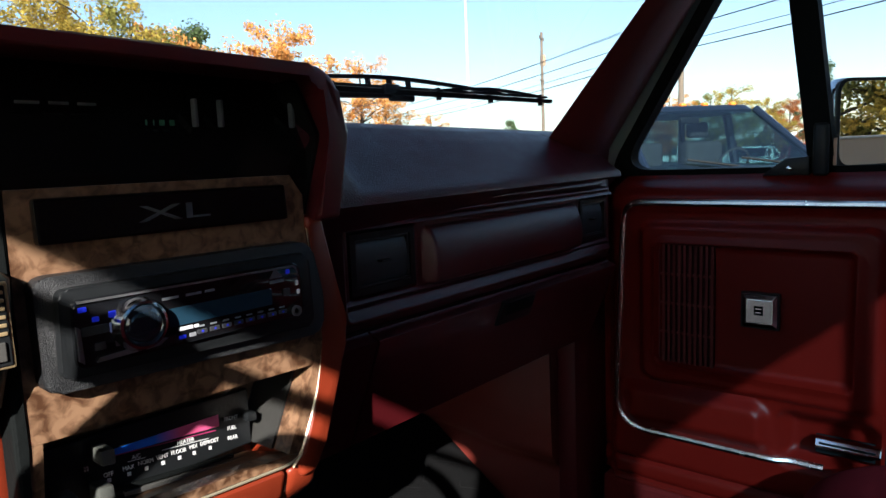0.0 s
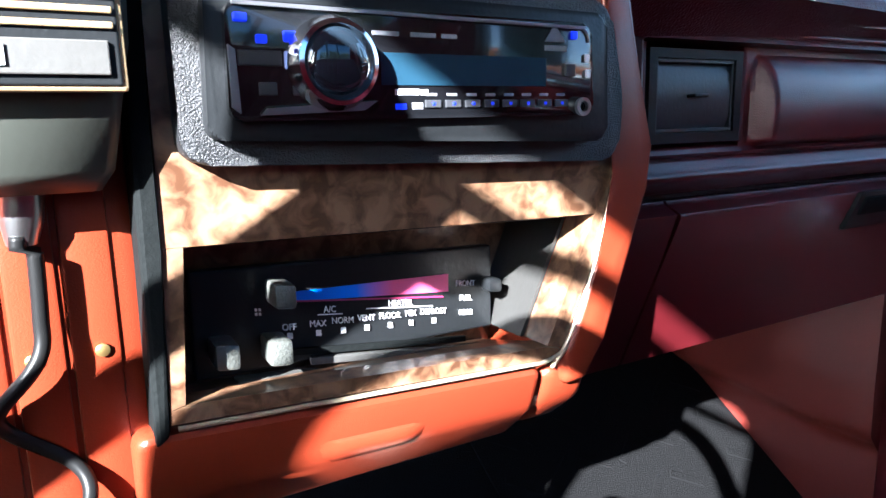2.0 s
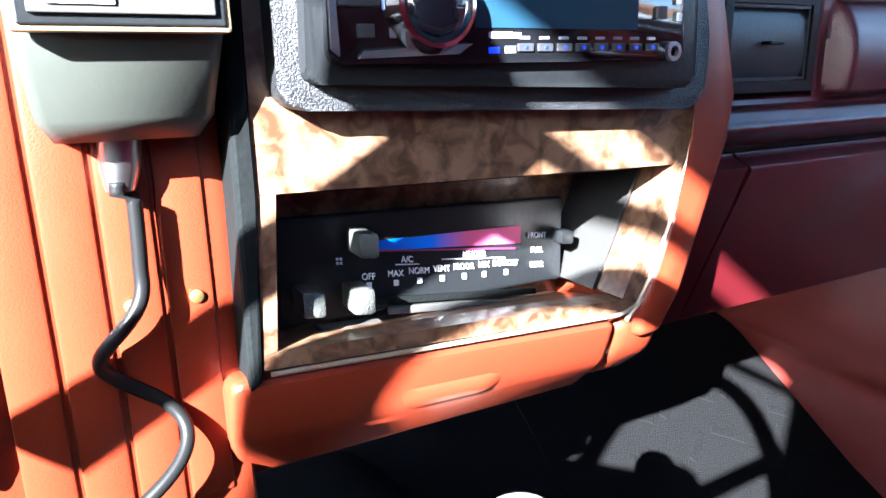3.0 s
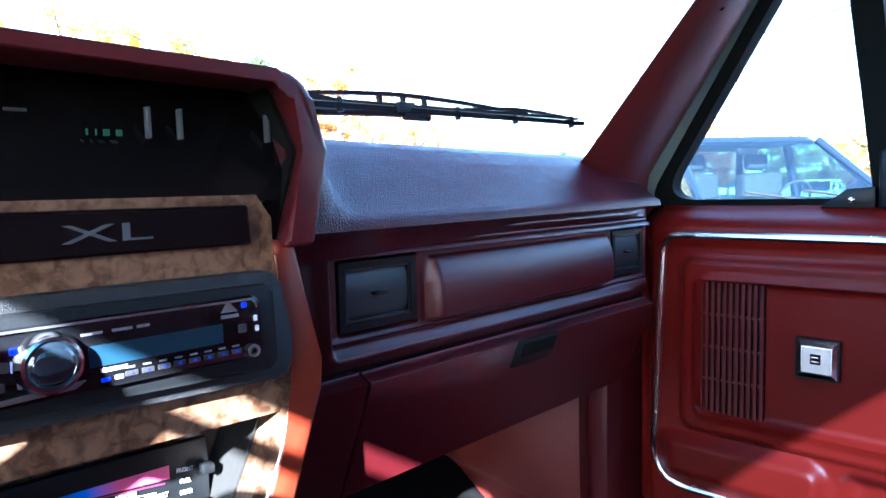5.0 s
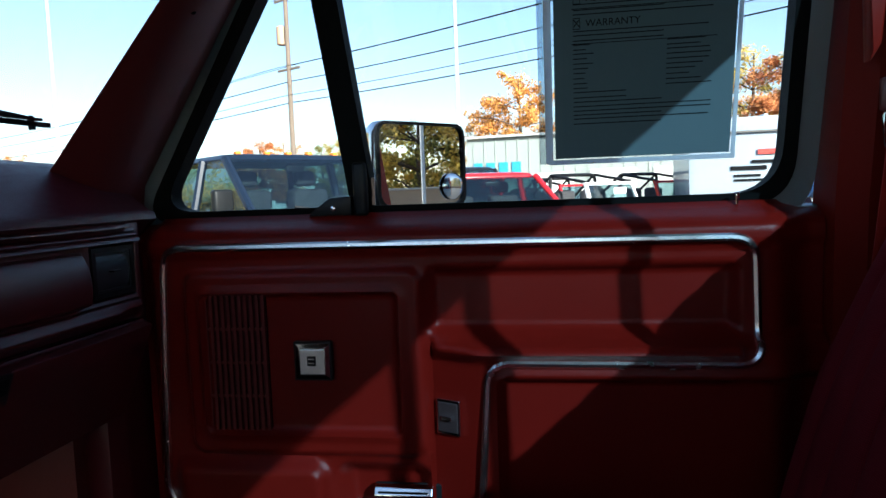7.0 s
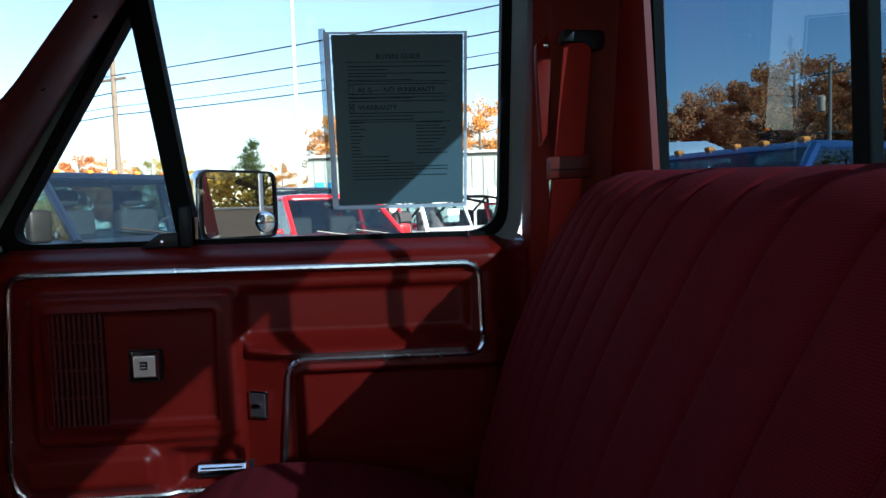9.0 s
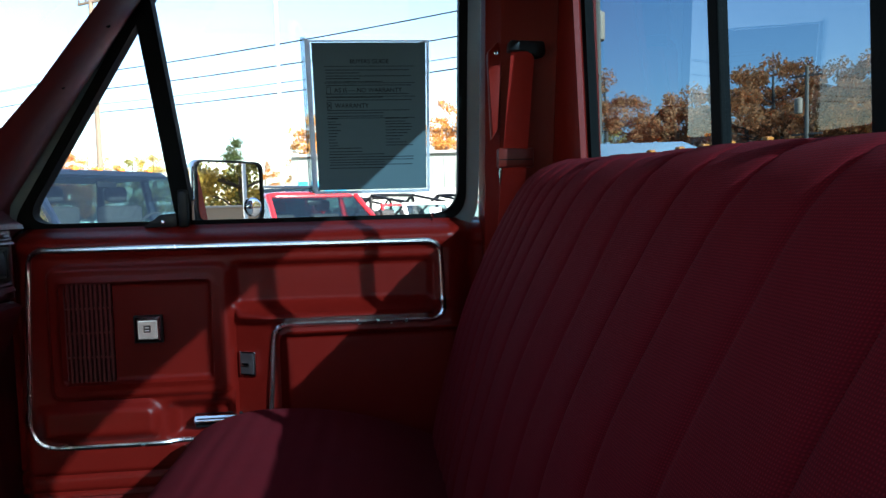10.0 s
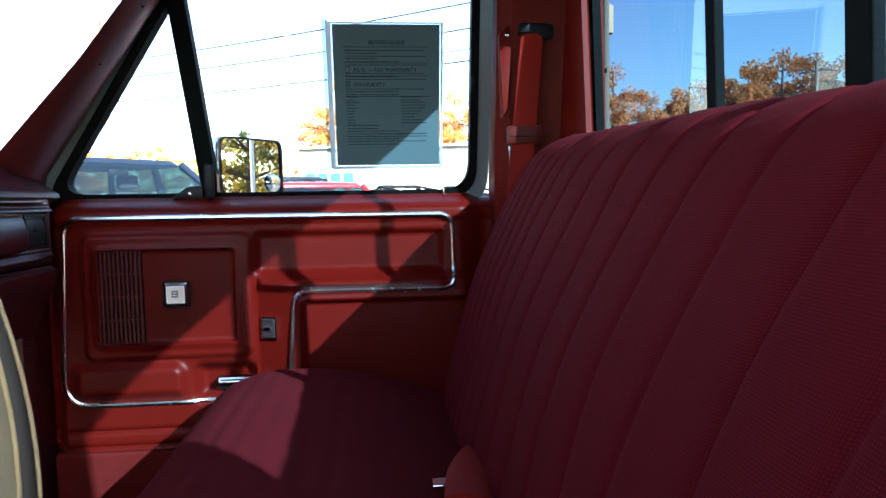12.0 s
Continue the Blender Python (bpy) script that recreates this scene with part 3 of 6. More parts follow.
smooth(part("foot_end", prism([(0.439, 1.2535), (0.447, 1.231), (0.471, 1.211), (0.56, 1.195), (0.56, 1.215), (0.453, 1.2535)], "x", 0.3195, 0.352, bevel=0.008, seg=3), PLASTIC_RED, dash), 30)
smooth(part("ash_pull", sheet(lambda u, v: (0.190 + 0.070 * u, 0.4435 + 0.014 * v - 0.006 * math.sin(math.pi * v) * min(1, 4 * u, 4 * (1 - u)), 1.238 - 0.015 * v), lin(0, 1, 14), lin(0, 1, 8), back=(0, 0.012, 0.004)), PLASTIC_RED, dash, "red finger pull"), 60)


def foot_skew(ob):
    """The lower edge of the centre panel falls towards the passenger."""
    for v in ob.data.vertices:
        v.co.z += (0.0135 - 0.060 * (v.co.x - 0.131)) * step(v.co.z, 1.20, 1.25)


for ob_ in dash.children:
    if ob_.name.split(".")[0] in ("stack_foot", "foot_end", "ash_pull"):
        foot_skew(ob_)
hood_out = rounded([(-0.34, 1.596), (0.362, 1.581), (0.389, 1.516)], 0.020, 6) + [Vector((0.376, 1.4495))]
hood_in = rounded([(-0.34, 1.586), (0.351, 1.5725), (0.372, 1.516)], 0.010, 6) + [Vector((0.350, 1.4495))]
hood_poly = [(p.x, p.y) for p in hood_out] + [(p.x, p.y) for p in reversed(hood_in)]
hood = part("hood", prism(hood_poly, "y", 0.410, 0.62, bevel=0.0045, seg=3), HOOD_RED, dash, "dark red padded instrument hood")
for v in hood.data.vertices:
    if v.co.x > 0.25:
        v.co.x += 0.28 * (v.co.y - 0.41)
    if v.co.y < 0.5:
        v.co.y += 0.014 * (1 - step(v.co.z, 1.50, 1.57))
        v.co.z -= 0.015 * step(v.co.z, 1.515, 1.56)
smooth(hood, 40)
liner = part("hood_liner", prism([(0.3492, 1.4495), (0.3692, 1.5160), (0.3480, 1.5605), (0.344, 1.5605), (0.3650, 1.5160), (0.345, 1.4495)], "y", 0.448, 0.60), RUBBER, dash, "black liner of the instrument hood")
for v in liner.data.vertices:
    v.co.x += 0.28 * (v.co.y - 0.41)
LENS = mat("smoked_clear_plastic", (0.005, 0.005, 0.006), 0.10, spec=0.3, scale=30, vary=0.1)
part("instrument_lens", prism([(0.452, 1.482), (0.502, 1.577), (0.53, 1.577), (0.53, 1.482)], "x", -0.33, 0.3765), LENS, dash, "black glossy instrument cover")
SILVER = mat("dull_silver_paint", (0.11, 0.12, 0.13), 0.4, 0.3, scale=50)
GAUGE = mat("grey_gauge_frame", (0.10, 0.11, 0.12), 0.4, scale=50)
for xx in (0.282, 0.303, 0.3685):
    part("gauge_edge", box((xx, 0.468, 1.524), (xx + 0.0025, 0.474, 1.544), 0.0006), GAUGE, dash)
wood = bmesh.new()
prism([(0.1425, 1.3382), (0.3505, 1.3328), (0.3628, 1.354), (0.3510, 1.444), (0.3510, 1.470), (0.3400, 1.486), (0.1450, 1.486)], "y", 0.440, 0.460, wood)
prism([(0.1398, 1.2760), (0.1455, 1.2775), (0.1498, 1.3378), (0.1425, 1.3380)], "y", 0.440, 0.460, wood)
prism([(0.1398, 1.2758), (0.1395, 1.2705), (0.325, 1.2598), (0.330, 1.2640), (0.3200, 1.2668), (0.1458, 1.2773)], "y", 0.440, 0.453, wood)
prism([(0.3305, 1.2645), (0.350, 1.3065), (0.3628, 1.3535), (0.3507, 1.3326), (0.3205, 1.2672)], "y", 0.440, 0.460, wood)
part("wood_panel", wood, WOOD, dash, "burl wood-print fascia")
smooth(part("trim_line", tube(rounded([(0.142, 0.4388, 1.2690), (0.326, 0.4388, 1.2590), (0.3315, 0.4388, 1.2640), (0.3507, 0.4388, 1.3063), (0.3637, 0.4388, 1.354), (0.3522, 0.4388, 1.444)], 0.012, 5), 0.0011, 6), mat("pale_gold_trim", (0.7, 0.6, 0.42), 0.3, 0.7), dash, "pale gold trim line"))
part("edge_seal", prism([(0.1335, 1.262), (0.1390, 1.2660), (0.1420, 1.338), (0.1445, 1.49), (0.1375, 1.49)], "y", 0.4385, 0.52, bevel=0.002), RUBBER, dash, "black edge strip")
part("badge_panel", prism([(0.158, 1.4535), (0.3325, 1.4530), (0.3310, 1.4795), (0.158, 1.4805)], "y", 0.4345, 0.445, bevel=0.002), LENS, dash, "black badge panel")
GREYP = mat("grey_plastic", (0.060, 0.058, 0.054), 0.5, scale=60, bump=0.1)
rec = bmesh.new()
prism([(0.1425, 1.3384), (0.3508, 1.3330), (0.348, 1.3290), (0.150, 1.3342)], "y", 0.4605, 0.510, rec)
prism([(0.1430, 1.2765), (0.1465, 1.2765), (0.1515, 1.3342), (0.1480, 1.3378)], "y", 0.4605, 0.510, rec)
part("recess", rec, BLACK, dash, "black recess of the heater controls")
part("recess_ledge", sheet(lambda x, v: (x, 0.4532 + 0.052 * v, 1.2768 - 0.0600 * (x - 0.1425) - 0.013 * v), [0.1445, 0.3215], [0, 1], back=(0, 0, -0.006)), WOOD, dash, "wood-print ledge of the recess")
part("recess_back", sheet(lambda x, z: (x, 0.4920 + 0.10 * (x - 0.19), z), [0.144, 0.352], [1.245, 1.337], back=(0, 0.004, 0)), WOOD, dash, "wood-print back of the recess")
part("recess_side", prism([(0.3208, 1.2672), (0.3505, 1.3325), (0.3480, 1.3325), (0.3183, 1.2672)], "y", 0.4605, 0.512), mat("dark_grey_plastic", (0.030, 0.029, 0.027), 0.4, scale=60, bump=0.1), dash, "grey side of the recess")
smooth(part("column_panel", prism([(-0.34, 1.20), (0.1365, 1.195), (0.1365, 1.478), (-0.34, 1.478)], "y", 0.457, 0.56, bevel=0.006), PLASTIC_RED, dash, "red panel round the steering column"))
for xx in (0.0550, 0.0735, 0.0920, 0.1105):
    smooth(part("rib", box((xx, 0.4555, 1.215), (xx + 0.0165, 0.460, 1.465), 0.0014, 2), PLASTIC_RED, dash))


def loop_xz(pts, r):
    """Corners rounded by r, as flat points."""
    return [(v.x, v.y) for v in loop_rounded([(*p, 0) for p in pts], r, 4)]


radio = thing("car_stereo", "black car stereo with round silver knob in the dashboard", "car stereo")
smooth(part("mounting_plate", prism(loop_xz([(0.1500, 1.3680), (0.3535, 1.3605), (0.3560, 1.3900), (0.3460, 1.4350), (0.1500, 1.4365)], 0.010), "y", 0.4275, 0.446, bevel=0.0025, seg=2), BLACK_ROUGH, radio, "grained black plate"), 40)
smooth(part("mounting_collar", prism(loop_xz([(0.1580, 1.3765), (0.3390, 1.3705), (0.3370, 1.4275), (0.1600, 1.4290)], 0.006), "y", 0.4200, 0.43, bevel=0.002), BLACK, radio), 40)
# ---- seat ----
seat = thing("bench_seat", "maroon cloth bench seat with sewn pleats", "seat")


CUSH_PROF = [(-0.32, 1.00), (-0.27, 1.045), (-0.22, 1.072), (-0.15, 1.098), (-0.08, 1.114), (0.0, 1.122), (0.07, 1.122), (0.12, 1.112), (0.16, 1.094), (0.19, 1.065), (0.205, 1.02), (0.205, 0.95), (0.19, 0.88)]


def along(prof, n):
    """A profile resampled to n points, evenly along its length, with its corners eased."""
    pts = [Vector(p) for p in prof]
    for _ in range(3):
        pts = [pts[0]] + [q for a, b in zip(pts, pts[1:]) for q in (a.lerp(b, 0.25), a.lerp(b, 0.75))] + [pts[-1]]
    d = [0.0]
    for a, b in zip(pts, pts[1:]):
        d.append(d[-1] + (b - a).length)
    out, k = [], 0
    for i in range(n):
        t = d[-1] * i / (n - 1)
        while k < len(d) - 2 and d[k + 1] < t:
            k += 1
        out.append(tuple(pts[k].lerp(pts[k + 1], (t - d[k]) / max(1e-9, d[k + 1] - d[k]))))
    return out


CUSH = along(CUSH_PROF, 90)


def cushion(x, v):
    e = step(x, -0.44, -0.38) * step(-x, -0.992, -0.91)
    y, z = CUSH[v]
    seam = sum(math.exp(-abs(y - s - 0.004 * math.sin(3 * x)) / 0.0045) for s in (-0.14, -0.105, -0.07, -0.035, 0.0, 0.035, 0.07, 0.105)) * 0.0030 * step(x, -0.3, -0.25) * step(-x, -0.93, -0.90)
    w = 0.004 * noise.noise((x * 6, y * 7, z * 3)) + 0.0012 * noise.noise((x * 25, y * 25, z * 10))
    return (x, y - 0.04 * (1 - e) * step(y, 0.0, 0.2), z - 0.05 * (1 - e) ** 1.5 + w - seam)


smooth(part("cushion", sheet(cushion, lin(-0.44, 0.992, 130), range(len(CUSH)), back=(0, 0, -0.12)), CLOTH_FLAT, seat), 60)
PLEATS = [0.93, 0.885, 0.835, 0.785, 0.735, 0.685, 0.625, 0.545, 0.455, 0.365, 0.275, 0.185, 0.095, -0.005, -0.1, -0.2, -0.3]
BACK_PROF = [(-0.235, 1.00), (-0.248, 1.06), (-0.262, 1.13), (-0.285, 1.22), (-0.310, 1.30), (-0.340, 1.37), (-0.372, 1.435), (-0.402, 1.49), (-0.432, 1.527), (-0.462, 1.546), (-0.50, 1.552), (-0.525, 1.54), (-0.54, 1.50), (-0.548, 1.40), (-0.548, 1.0)]


BACK = along(BACK_PROF, 44)
FRONT_N = next(i for i, p in enumerate(BACK) if p[0] < -0.51)


def backrest(x, v):
    """The backrest's section, drawn in at the end and along the sewn pleats."""
    e = step(x, -0.44, -0.36) * step(-x, -0.988, -0.90)
    y, z = BACK[v]
    d = min(abs(x - p) for p in PLEATS)
    rib = 0.0055 * math.exp(-d / 0.0042) if v < FRONT_N else 0
    puff = 0.0018 * math.sin(math.pi / 2 * min(1, d / 0.03))
    w = 0.004 * noise.noise((x * 7, y * 9, z * 6))
    return (x, y - 0.035 * (1 - e) - rib * 0.9 + w + (puff if z < 1.53 else 0), z - 0.045 * max(0.0, 0.8 - x) * step(z, 1.2, 1.5) - 0.035 * (1 - e) * step(z, 1.15, 1.5) - (rib * 0.8 * step(z, 1.49, 1.54) if v < FRONT_N else 0) + 0.4 * w)


smooth(part("backrest", sheet(backrest, lin(-0.44, 0.988, 520), range(44), back=(0, 0, -0.01)), CLOTH, seat), 60)
part("base", box((-0.42, -0.50, FLOOR_Z), (0.96, 0.14, 0.92), 0.02), RUBBER, seat, "dark seat base")

# ---- steering wheel ----
TAN = mat("grey_tan_leather", (0.30, 0.265, 0.165), 0.55, spec=0.25, scale=30, vary=0.25, bump=0.06, bscale=900, kind="leather")
EDGE_T = mat("dark_grey_leather", (0.12, 0.11, 0.085), 0.45, scale=60, vary=0.2)
PIPING = mat("pale_gold_stitching", (0.62, 0.50, 0.26), 0.5, scale=120, vary=0.2)
wheel = thing("steering_wheel", "steering wheel with a grey-tan leather rim on the dashboard column", "steering wheel")
WM = pose(-0.198, 0.072, 1.386, 74, 0, 0)


def wheel_ring(r, off, minor):
    """A ring on the wheel's rim at the angle minor round its section."""
    rr, h = 0.184 + off * math.cos(radians(minor)), off * math.sin(radians(minor))
    return tube([WM @ Vector((rr * math.cos(a), rr * math.sin(a), h)) for a in lin(0, 2 * math.pi, 65)[:-1]], r, 8, True)


rim = smooth(part("rim", wheel_ring(0.0130, 0, 0), TAN, wheel, "grey-tan leather-wrapped rim"), 60)
smooth(part("edge_band", wheel_ring(0.0090, 0.0044, 97), EDGE_T, rim, "dark grey edge band"), 60)
smooth(part("stitching", wheel_ring(0.0012, 0.0134, 66), PIPING, rim, "pale gold stitching"))
smooth(part("stitching", wheel_ring(0.0012, 0.0134, 126), PIPING, rim, "pale gold stitching"))
smooth(part("hub", lathe([(0.05, -0.05), (0.06, -0.01), (0.045, 0.01)], 20, WM), BLACK, wheel))
for a in (0.1, math.pi - 0.1, -math.pi / 2):
    part("spoke", tube([WM @ Vector((0.03 * math.cos(a), 0.03 * math.sin(a), -0.02)), WM @ Vector((0.18 * math.cos(a), 0.18 * math.sin(a), 0))], 0.012, 8), BLACK, wheel)
# unseen lever and knob, added and sized to shade the wood panel
knob_at = Vector((-0.031, 0.250, 1.525))
lever = smooth(part("shift_lever", tube([(-0.170, 0.290, 1.394), (-0.130, 0.276, 1.432), (-0.083, 0.262, 1.476), knob_at], 0, 10, radii=[0.011, 0.0085, 0.0080, 0.0090]), BLACK, wheel, "unseen black shift lever, placed for its shadow"), 60)
smooth(part("lever_knob", lathe([(0.010, -0.032), (0.017, -0.024), (0.0205, -0.010), (0.0215, 0.002), (0.0185, 0.014), (0.012, 0.022), (0.003, 0.024)], 20, Matrix.Translation(knob_at) @ pose(0, 0, 0, 0, 48, 8)), BLACK, lever, "unseen black shift knob, sized for its shadow"), 60)
part("column", tube([WM @ Vector((0, 0, -0.04)), WM @ Vector((0, 0, -0.50))], 0.045, 16), PLASTIC_RED, wheel, "red steering column cover")


# ---- small things in the cab ----
def bars(rows, at_, m, parent, name="print_line", h=0.0012):
    """Thin bars that stand for print too small to read: rows of (u0, u1, v, height) on a surface given by at_(u, v)."""
    bm = bmesh.new()
    for u0, u1, v, hh in rows:
        q = [bm.verts.new(at_(a, b)) for a, b in ((u0, v), (u1, v), (u1, v + hh), (u0, v + hh))]
        bm.faces.new(q)
    return part(name, bm, m, parent)


def words(text, size, m, material, parent, name="lettering", depth=0.0003, align="CENTER"):
    cu = bpy.data.curves.new(name, "FONT")
    cu.body, cu.size, cu.extrude, cu.align_x = text, size, depth, align
    tmp = bpy.data.objects.new(name, cu)
    scene.collection.objects.link(tmp)
    bpy.context.view_layer.update()
    me = bpy.data.meshes.new_from_object(tmp.evaluated_get(bpy.context.evaluated_depsgraph_get()))
    bpy.data.objects.remove(tmp)
    me.transform(m)
    me.materials.clear()
    me.materials.append(material)
    ob = new(name, me)
    ob.parent = parent
    return ob


INK = mat("black_ink", (0.006, 0.007, 0.008), 0.7, spec=0.05)
WHITE_INK = mat("white_print", (0.7, 0.7, 0.7), 0.5)
# notice in the side window: opaque paper, daylight through it put into the blue-grey colour
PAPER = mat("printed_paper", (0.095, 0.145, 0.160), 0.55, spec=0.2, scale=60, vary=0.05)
CLEAR = glass_mat("clear_plastic_sleeve", (0.90, 0.93, 0.95), 0.1, 0.08)
guide = thing("buyers_guide", "printed warranty notice in a clear sleeve hung inside the door glass", "notice")


def sp(y, z, d=0.0):
    return Vector((gx(z) - 0.012 - d, y, z))


part("sleeve", sheet(lambda y, z: sp(y, z), [-0.268, -0.038], [1.508, 1.795], back=(0.003, 0, 0)), CLEAR, guide, "white edged sleeve")
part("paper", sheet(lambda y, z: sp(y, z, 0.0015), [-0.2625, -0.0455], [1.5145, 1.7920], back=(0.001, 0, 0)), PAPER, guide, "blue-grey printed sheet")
part("side_flap", sheet(lambda y, z: sp(y, z, 0.0), [-0.0355, -0.025], [1.508, 1.802], back=(0.002, 0, 0)), glass_mat("grey_plastic_flap", (0.62, 0.68, 0.72), 0.2, 0.10), guide, "grey folded flap")


FILM = bpy.data.materials.new("white_translucent_film")
FILM.use_nodes = True
ft = FILM.node_tree
fb, fo = ft.nodes["Principled BSDF"], ft.nodes["Material Output"]
fb.inputs["Base Color"].default_value, fb.inputs["Roughness"].default_value = (0.85, 0.87, 0.88, 1), 0.4
f_tr, f_mx = ft.nodes.new("ShaderNodeBsdfTranslucent"), ft.nodes.new("ShaderNodeMixShader")
f_tr.inputs[0].default_value, f_mx.inputs[0].default_value = (0.85, 0.88, 0.9, 1), 0.6
ft.links.new(fb.outputs[0], f_mx.inputs[1])
ft.links.new(f_tr.outputs[0], f_mx.inputs[2])
ft.links.new(f_mx.outputs[0], fo.inputs[0])


def rim_loop(y0, y1, z0, z1):
    return [sp(y, z, 0.001) for y, z in ((y0, z0), (y1, z0), (y1, z1), (y0, z1))]


part("white_rim", frame_of(rim_loop(-0.2695, -0.0365, 1.5065, 1.7965), rim_loop(-0.2645, -0.0425, 1.5125, 1.7935), (0.001, 0, 0)), FILM, guide, "white sleeve edge")
part("white_spine", sheet(lambda y, z: sp(y, z, 0.0012), [-0.0365, -0.0330], [1.508, 1.800], back=(0.001, 0, 0)), FILM, guide)


def on_paper(u, v):
    return sp(-0.0455 - u * 0.217, 1.5145 + v * 0.2775, 0.0021)


rnd = random.Random(4)
rows = []
v = 0.82
while v > 0.15:
    if not (0.665 < v < 0.715 or 0.56 < v < 0.61):
        if v < 0.31 or v > 0.6 or v > 0.5:
            rows.append((0.11, 0.11 + rnd.choice((0.76, 0.74, 0.5, 0.3, 0.77)), v, 0.004))
        else:
            rows.append((0.11, 0.11 + rnd.uniform(0.06, 0.12), v, 0.004))
            rows.append((0.63, 0.63 + rnd.uniform(0.12, 0.25), v, 0.004))
    v -= 0.0165 + rnd.random() * 0.008
for vv in (0.845, 0.735, 0.645, 0.50):
    rows.append((0.10, 0.90, vv, 0.003))
bars(rows, on_paper, INK, guide)
box_rows = []
for vv in (0.665, 0.562):
    box_rows += [(0.11, 0.15, vv, 0.003), (0.11, 0.15, vv + 0.044, 0.003), (0.11, 0.113, vv, 0.044), (0.147, 0.15, vv, 0.044)]
bars(box_rows, on_paper, INK, guide, "tick_box")
for text, u, vv, size, al in (("BUYERS GUIDE", 0.50, 0.865, 0.0112, "CENTER"), ("AS IS — NO WARRANTY", 0.18, 0.675, 0.0118, "LEFT"), ("WARRANTY", 0.18, 0.572, 0.0118, "LEFT"), ("X", 0.13, 0.572, 0.0125, "CENTER")):
    o = on_paper(u, vv)
    ey, ez = Vector((0, -1, 0)), (on_paper(u, vv + 0.1) - o).normalized()
    rot = Matrix((ey, ez, ey.cross(ez))).transposed().to_4x4()
    words(text, size, Matrix.Translation(o) @ rot, INK, guide, align=al)

# door furniture
GRILLE_BACK = mat("dark_grille_cloth", (0.012, 0.002, 0.002), 0.9, scale=400, vary=0.3, spec=0.05)
grille = part("speaker_grille", box((1.0535, 0.352, 1.155), (1.0575, 0.442, 1.347)), GRILLE_BACK, door, "red slotted loudspeaker grille")
SLAT_M = mat("red_slat", (0.105, 0.008, 0.007), 0.42, scale=60, bump=0.1)
sl = box((-0.0035, -0.0021, -0.0955), (0.0045, 0.0021, 0.0955))
first = part("slat", sl, SLAT_M, grille)
first.location = (1.052, 0.355, 1.251)
for i in range(1, 11):
    o = new("slat", first.data)
    o.parent = grille
    o.location = (1.052, 0.355 + 0.0084 * i, 1.251)
for zz in (1.298, 1.251, 1.204):
    part("cross_bar", box((1.0495, 0.352, zz - 0.002), (1.0545, 0.442, zz + 0.002)), SLAT_M, grille)
emb = bmesh.new()
lo = [emb.verts.new((1.0445, y, z)) for y, z in ((0.311, 1.229), (0.260, 1.229), (0.260, 1.281), (0.311, 1.281))]
hi = [emb.verts.new((1.0423, y, z)) for y, z in ((0.3035, 1.2365), (0.2675, 1.2365), (0.2675, 1.2720), (0.3035, 1.2720))]
for i in range(4):
    emb.faces.new((lo[i], lo[(i + 1) % 4], hi[(i + 1) % 4], hi[i]))
emb.faces.new(hi), emb.faces.new(lo)
badge = part("badge", emb, CHROME, door, "square chrome badge")
part("badge_rim", box((1.0440, 0.2595, 1.2285), (1.0530, 0.3115, 1.2815)), BLACK, badge, "dark edge")
part("badge_face", box((1.0415, 0.2685, 1.2375), (1.0428, 0.3025, 1.2710), 0.0005), mat("bright_satin_metal", (0.92, 0.92, 0.90), 0.28, 1.0, vary=0.03), badge)
part("emblem", box((1.0406, 0.2800, 1.2490), (1.0420, 0.2925, 1.2625), 0.0004), INK, badge, "small dark emblem")
for zz in (1.2585, 1.2530):
    part("mark", box((1.0400, 0.2822, zz - 0.0008), (1.0410, 0.2905, zz + 0.0008)), CHROME, badge)
hnd = part("handle", prism([(1.048, 1.0645), (1.046, 1.068), (1.052, 1.078), (1.063, 1.079), (1.063, 1.0645)], "y", 0.129, 0.210, bevel=0.0015), CHROME, door, "chrome door handle")
part("grip_line", box((1.0475, 0.135, 1.0705), (1.0495, 0.204, 1.0735), 0.0005), BLACK, hnd)
part("handle_cup", box((1.066, 0.104, 1.050), (1.072, 0.212, 1.078), 0.002), BLACK, door)
# switch plate on the slanting front of the armrest
ang = math.degrees(math.atan2(0.034, 0.075))
SM = pose(1.0545, 0.103, 1.177, 0, 0, -ang)
plate = part("switch_plate", box((-0.003, -0.0185, -0.024), (0.003, 0.0185, 0.024), 0.0015), CHROME, door, "chrome rimmed switch plate")
plate.data.transform(SM)
pf = part("plate_face", box((-0.0045, -0.015, -0.020), (-0.001, 0.015, 0.020), 0.001), mat("dark_grey_plate", (0.045, 0.03, 0.03), 0.4), plate)
pf.data.transform(SM)
pm = part("rocker", box((-0.009, -0.008, -0.003), (-0.003, 0.008, 0.003), 0.001), CHROME, plate)
pm.data.transform(SM)
smooth(part("lock_knob", lathe([(0.002, 0), (0.002, 0.007), (0.004, 0.008), (0.004, 0.014), (0.003, 0.015)], 14, pose(1.094, -0.272, 1.448)), CHROME, door, "chrome lock knob"))
# vent window catch
cat = smooth(part("vent_catch", prism([(0.236, 1.449), (0.300, 1.449), (0.292, 1.456), (0.268, 1.474), (0.236, 1.476)], "x", 1.094, 1.112, bevel=0.002), BLACK, door, "black vent window catch"))
smooth(part("catch_lever", box((1.088, 0.212, 1.448), (1.104, 0.232, 1.522), 0.005, 3), BLACK, cat))
smooth(part("screw", lathe([(0.004, 0), (0.004, 0.003), (0.002, 0.004)], 12, pose(1.094, 0.262, 1.459, 0, -90)), CHROME, cat))
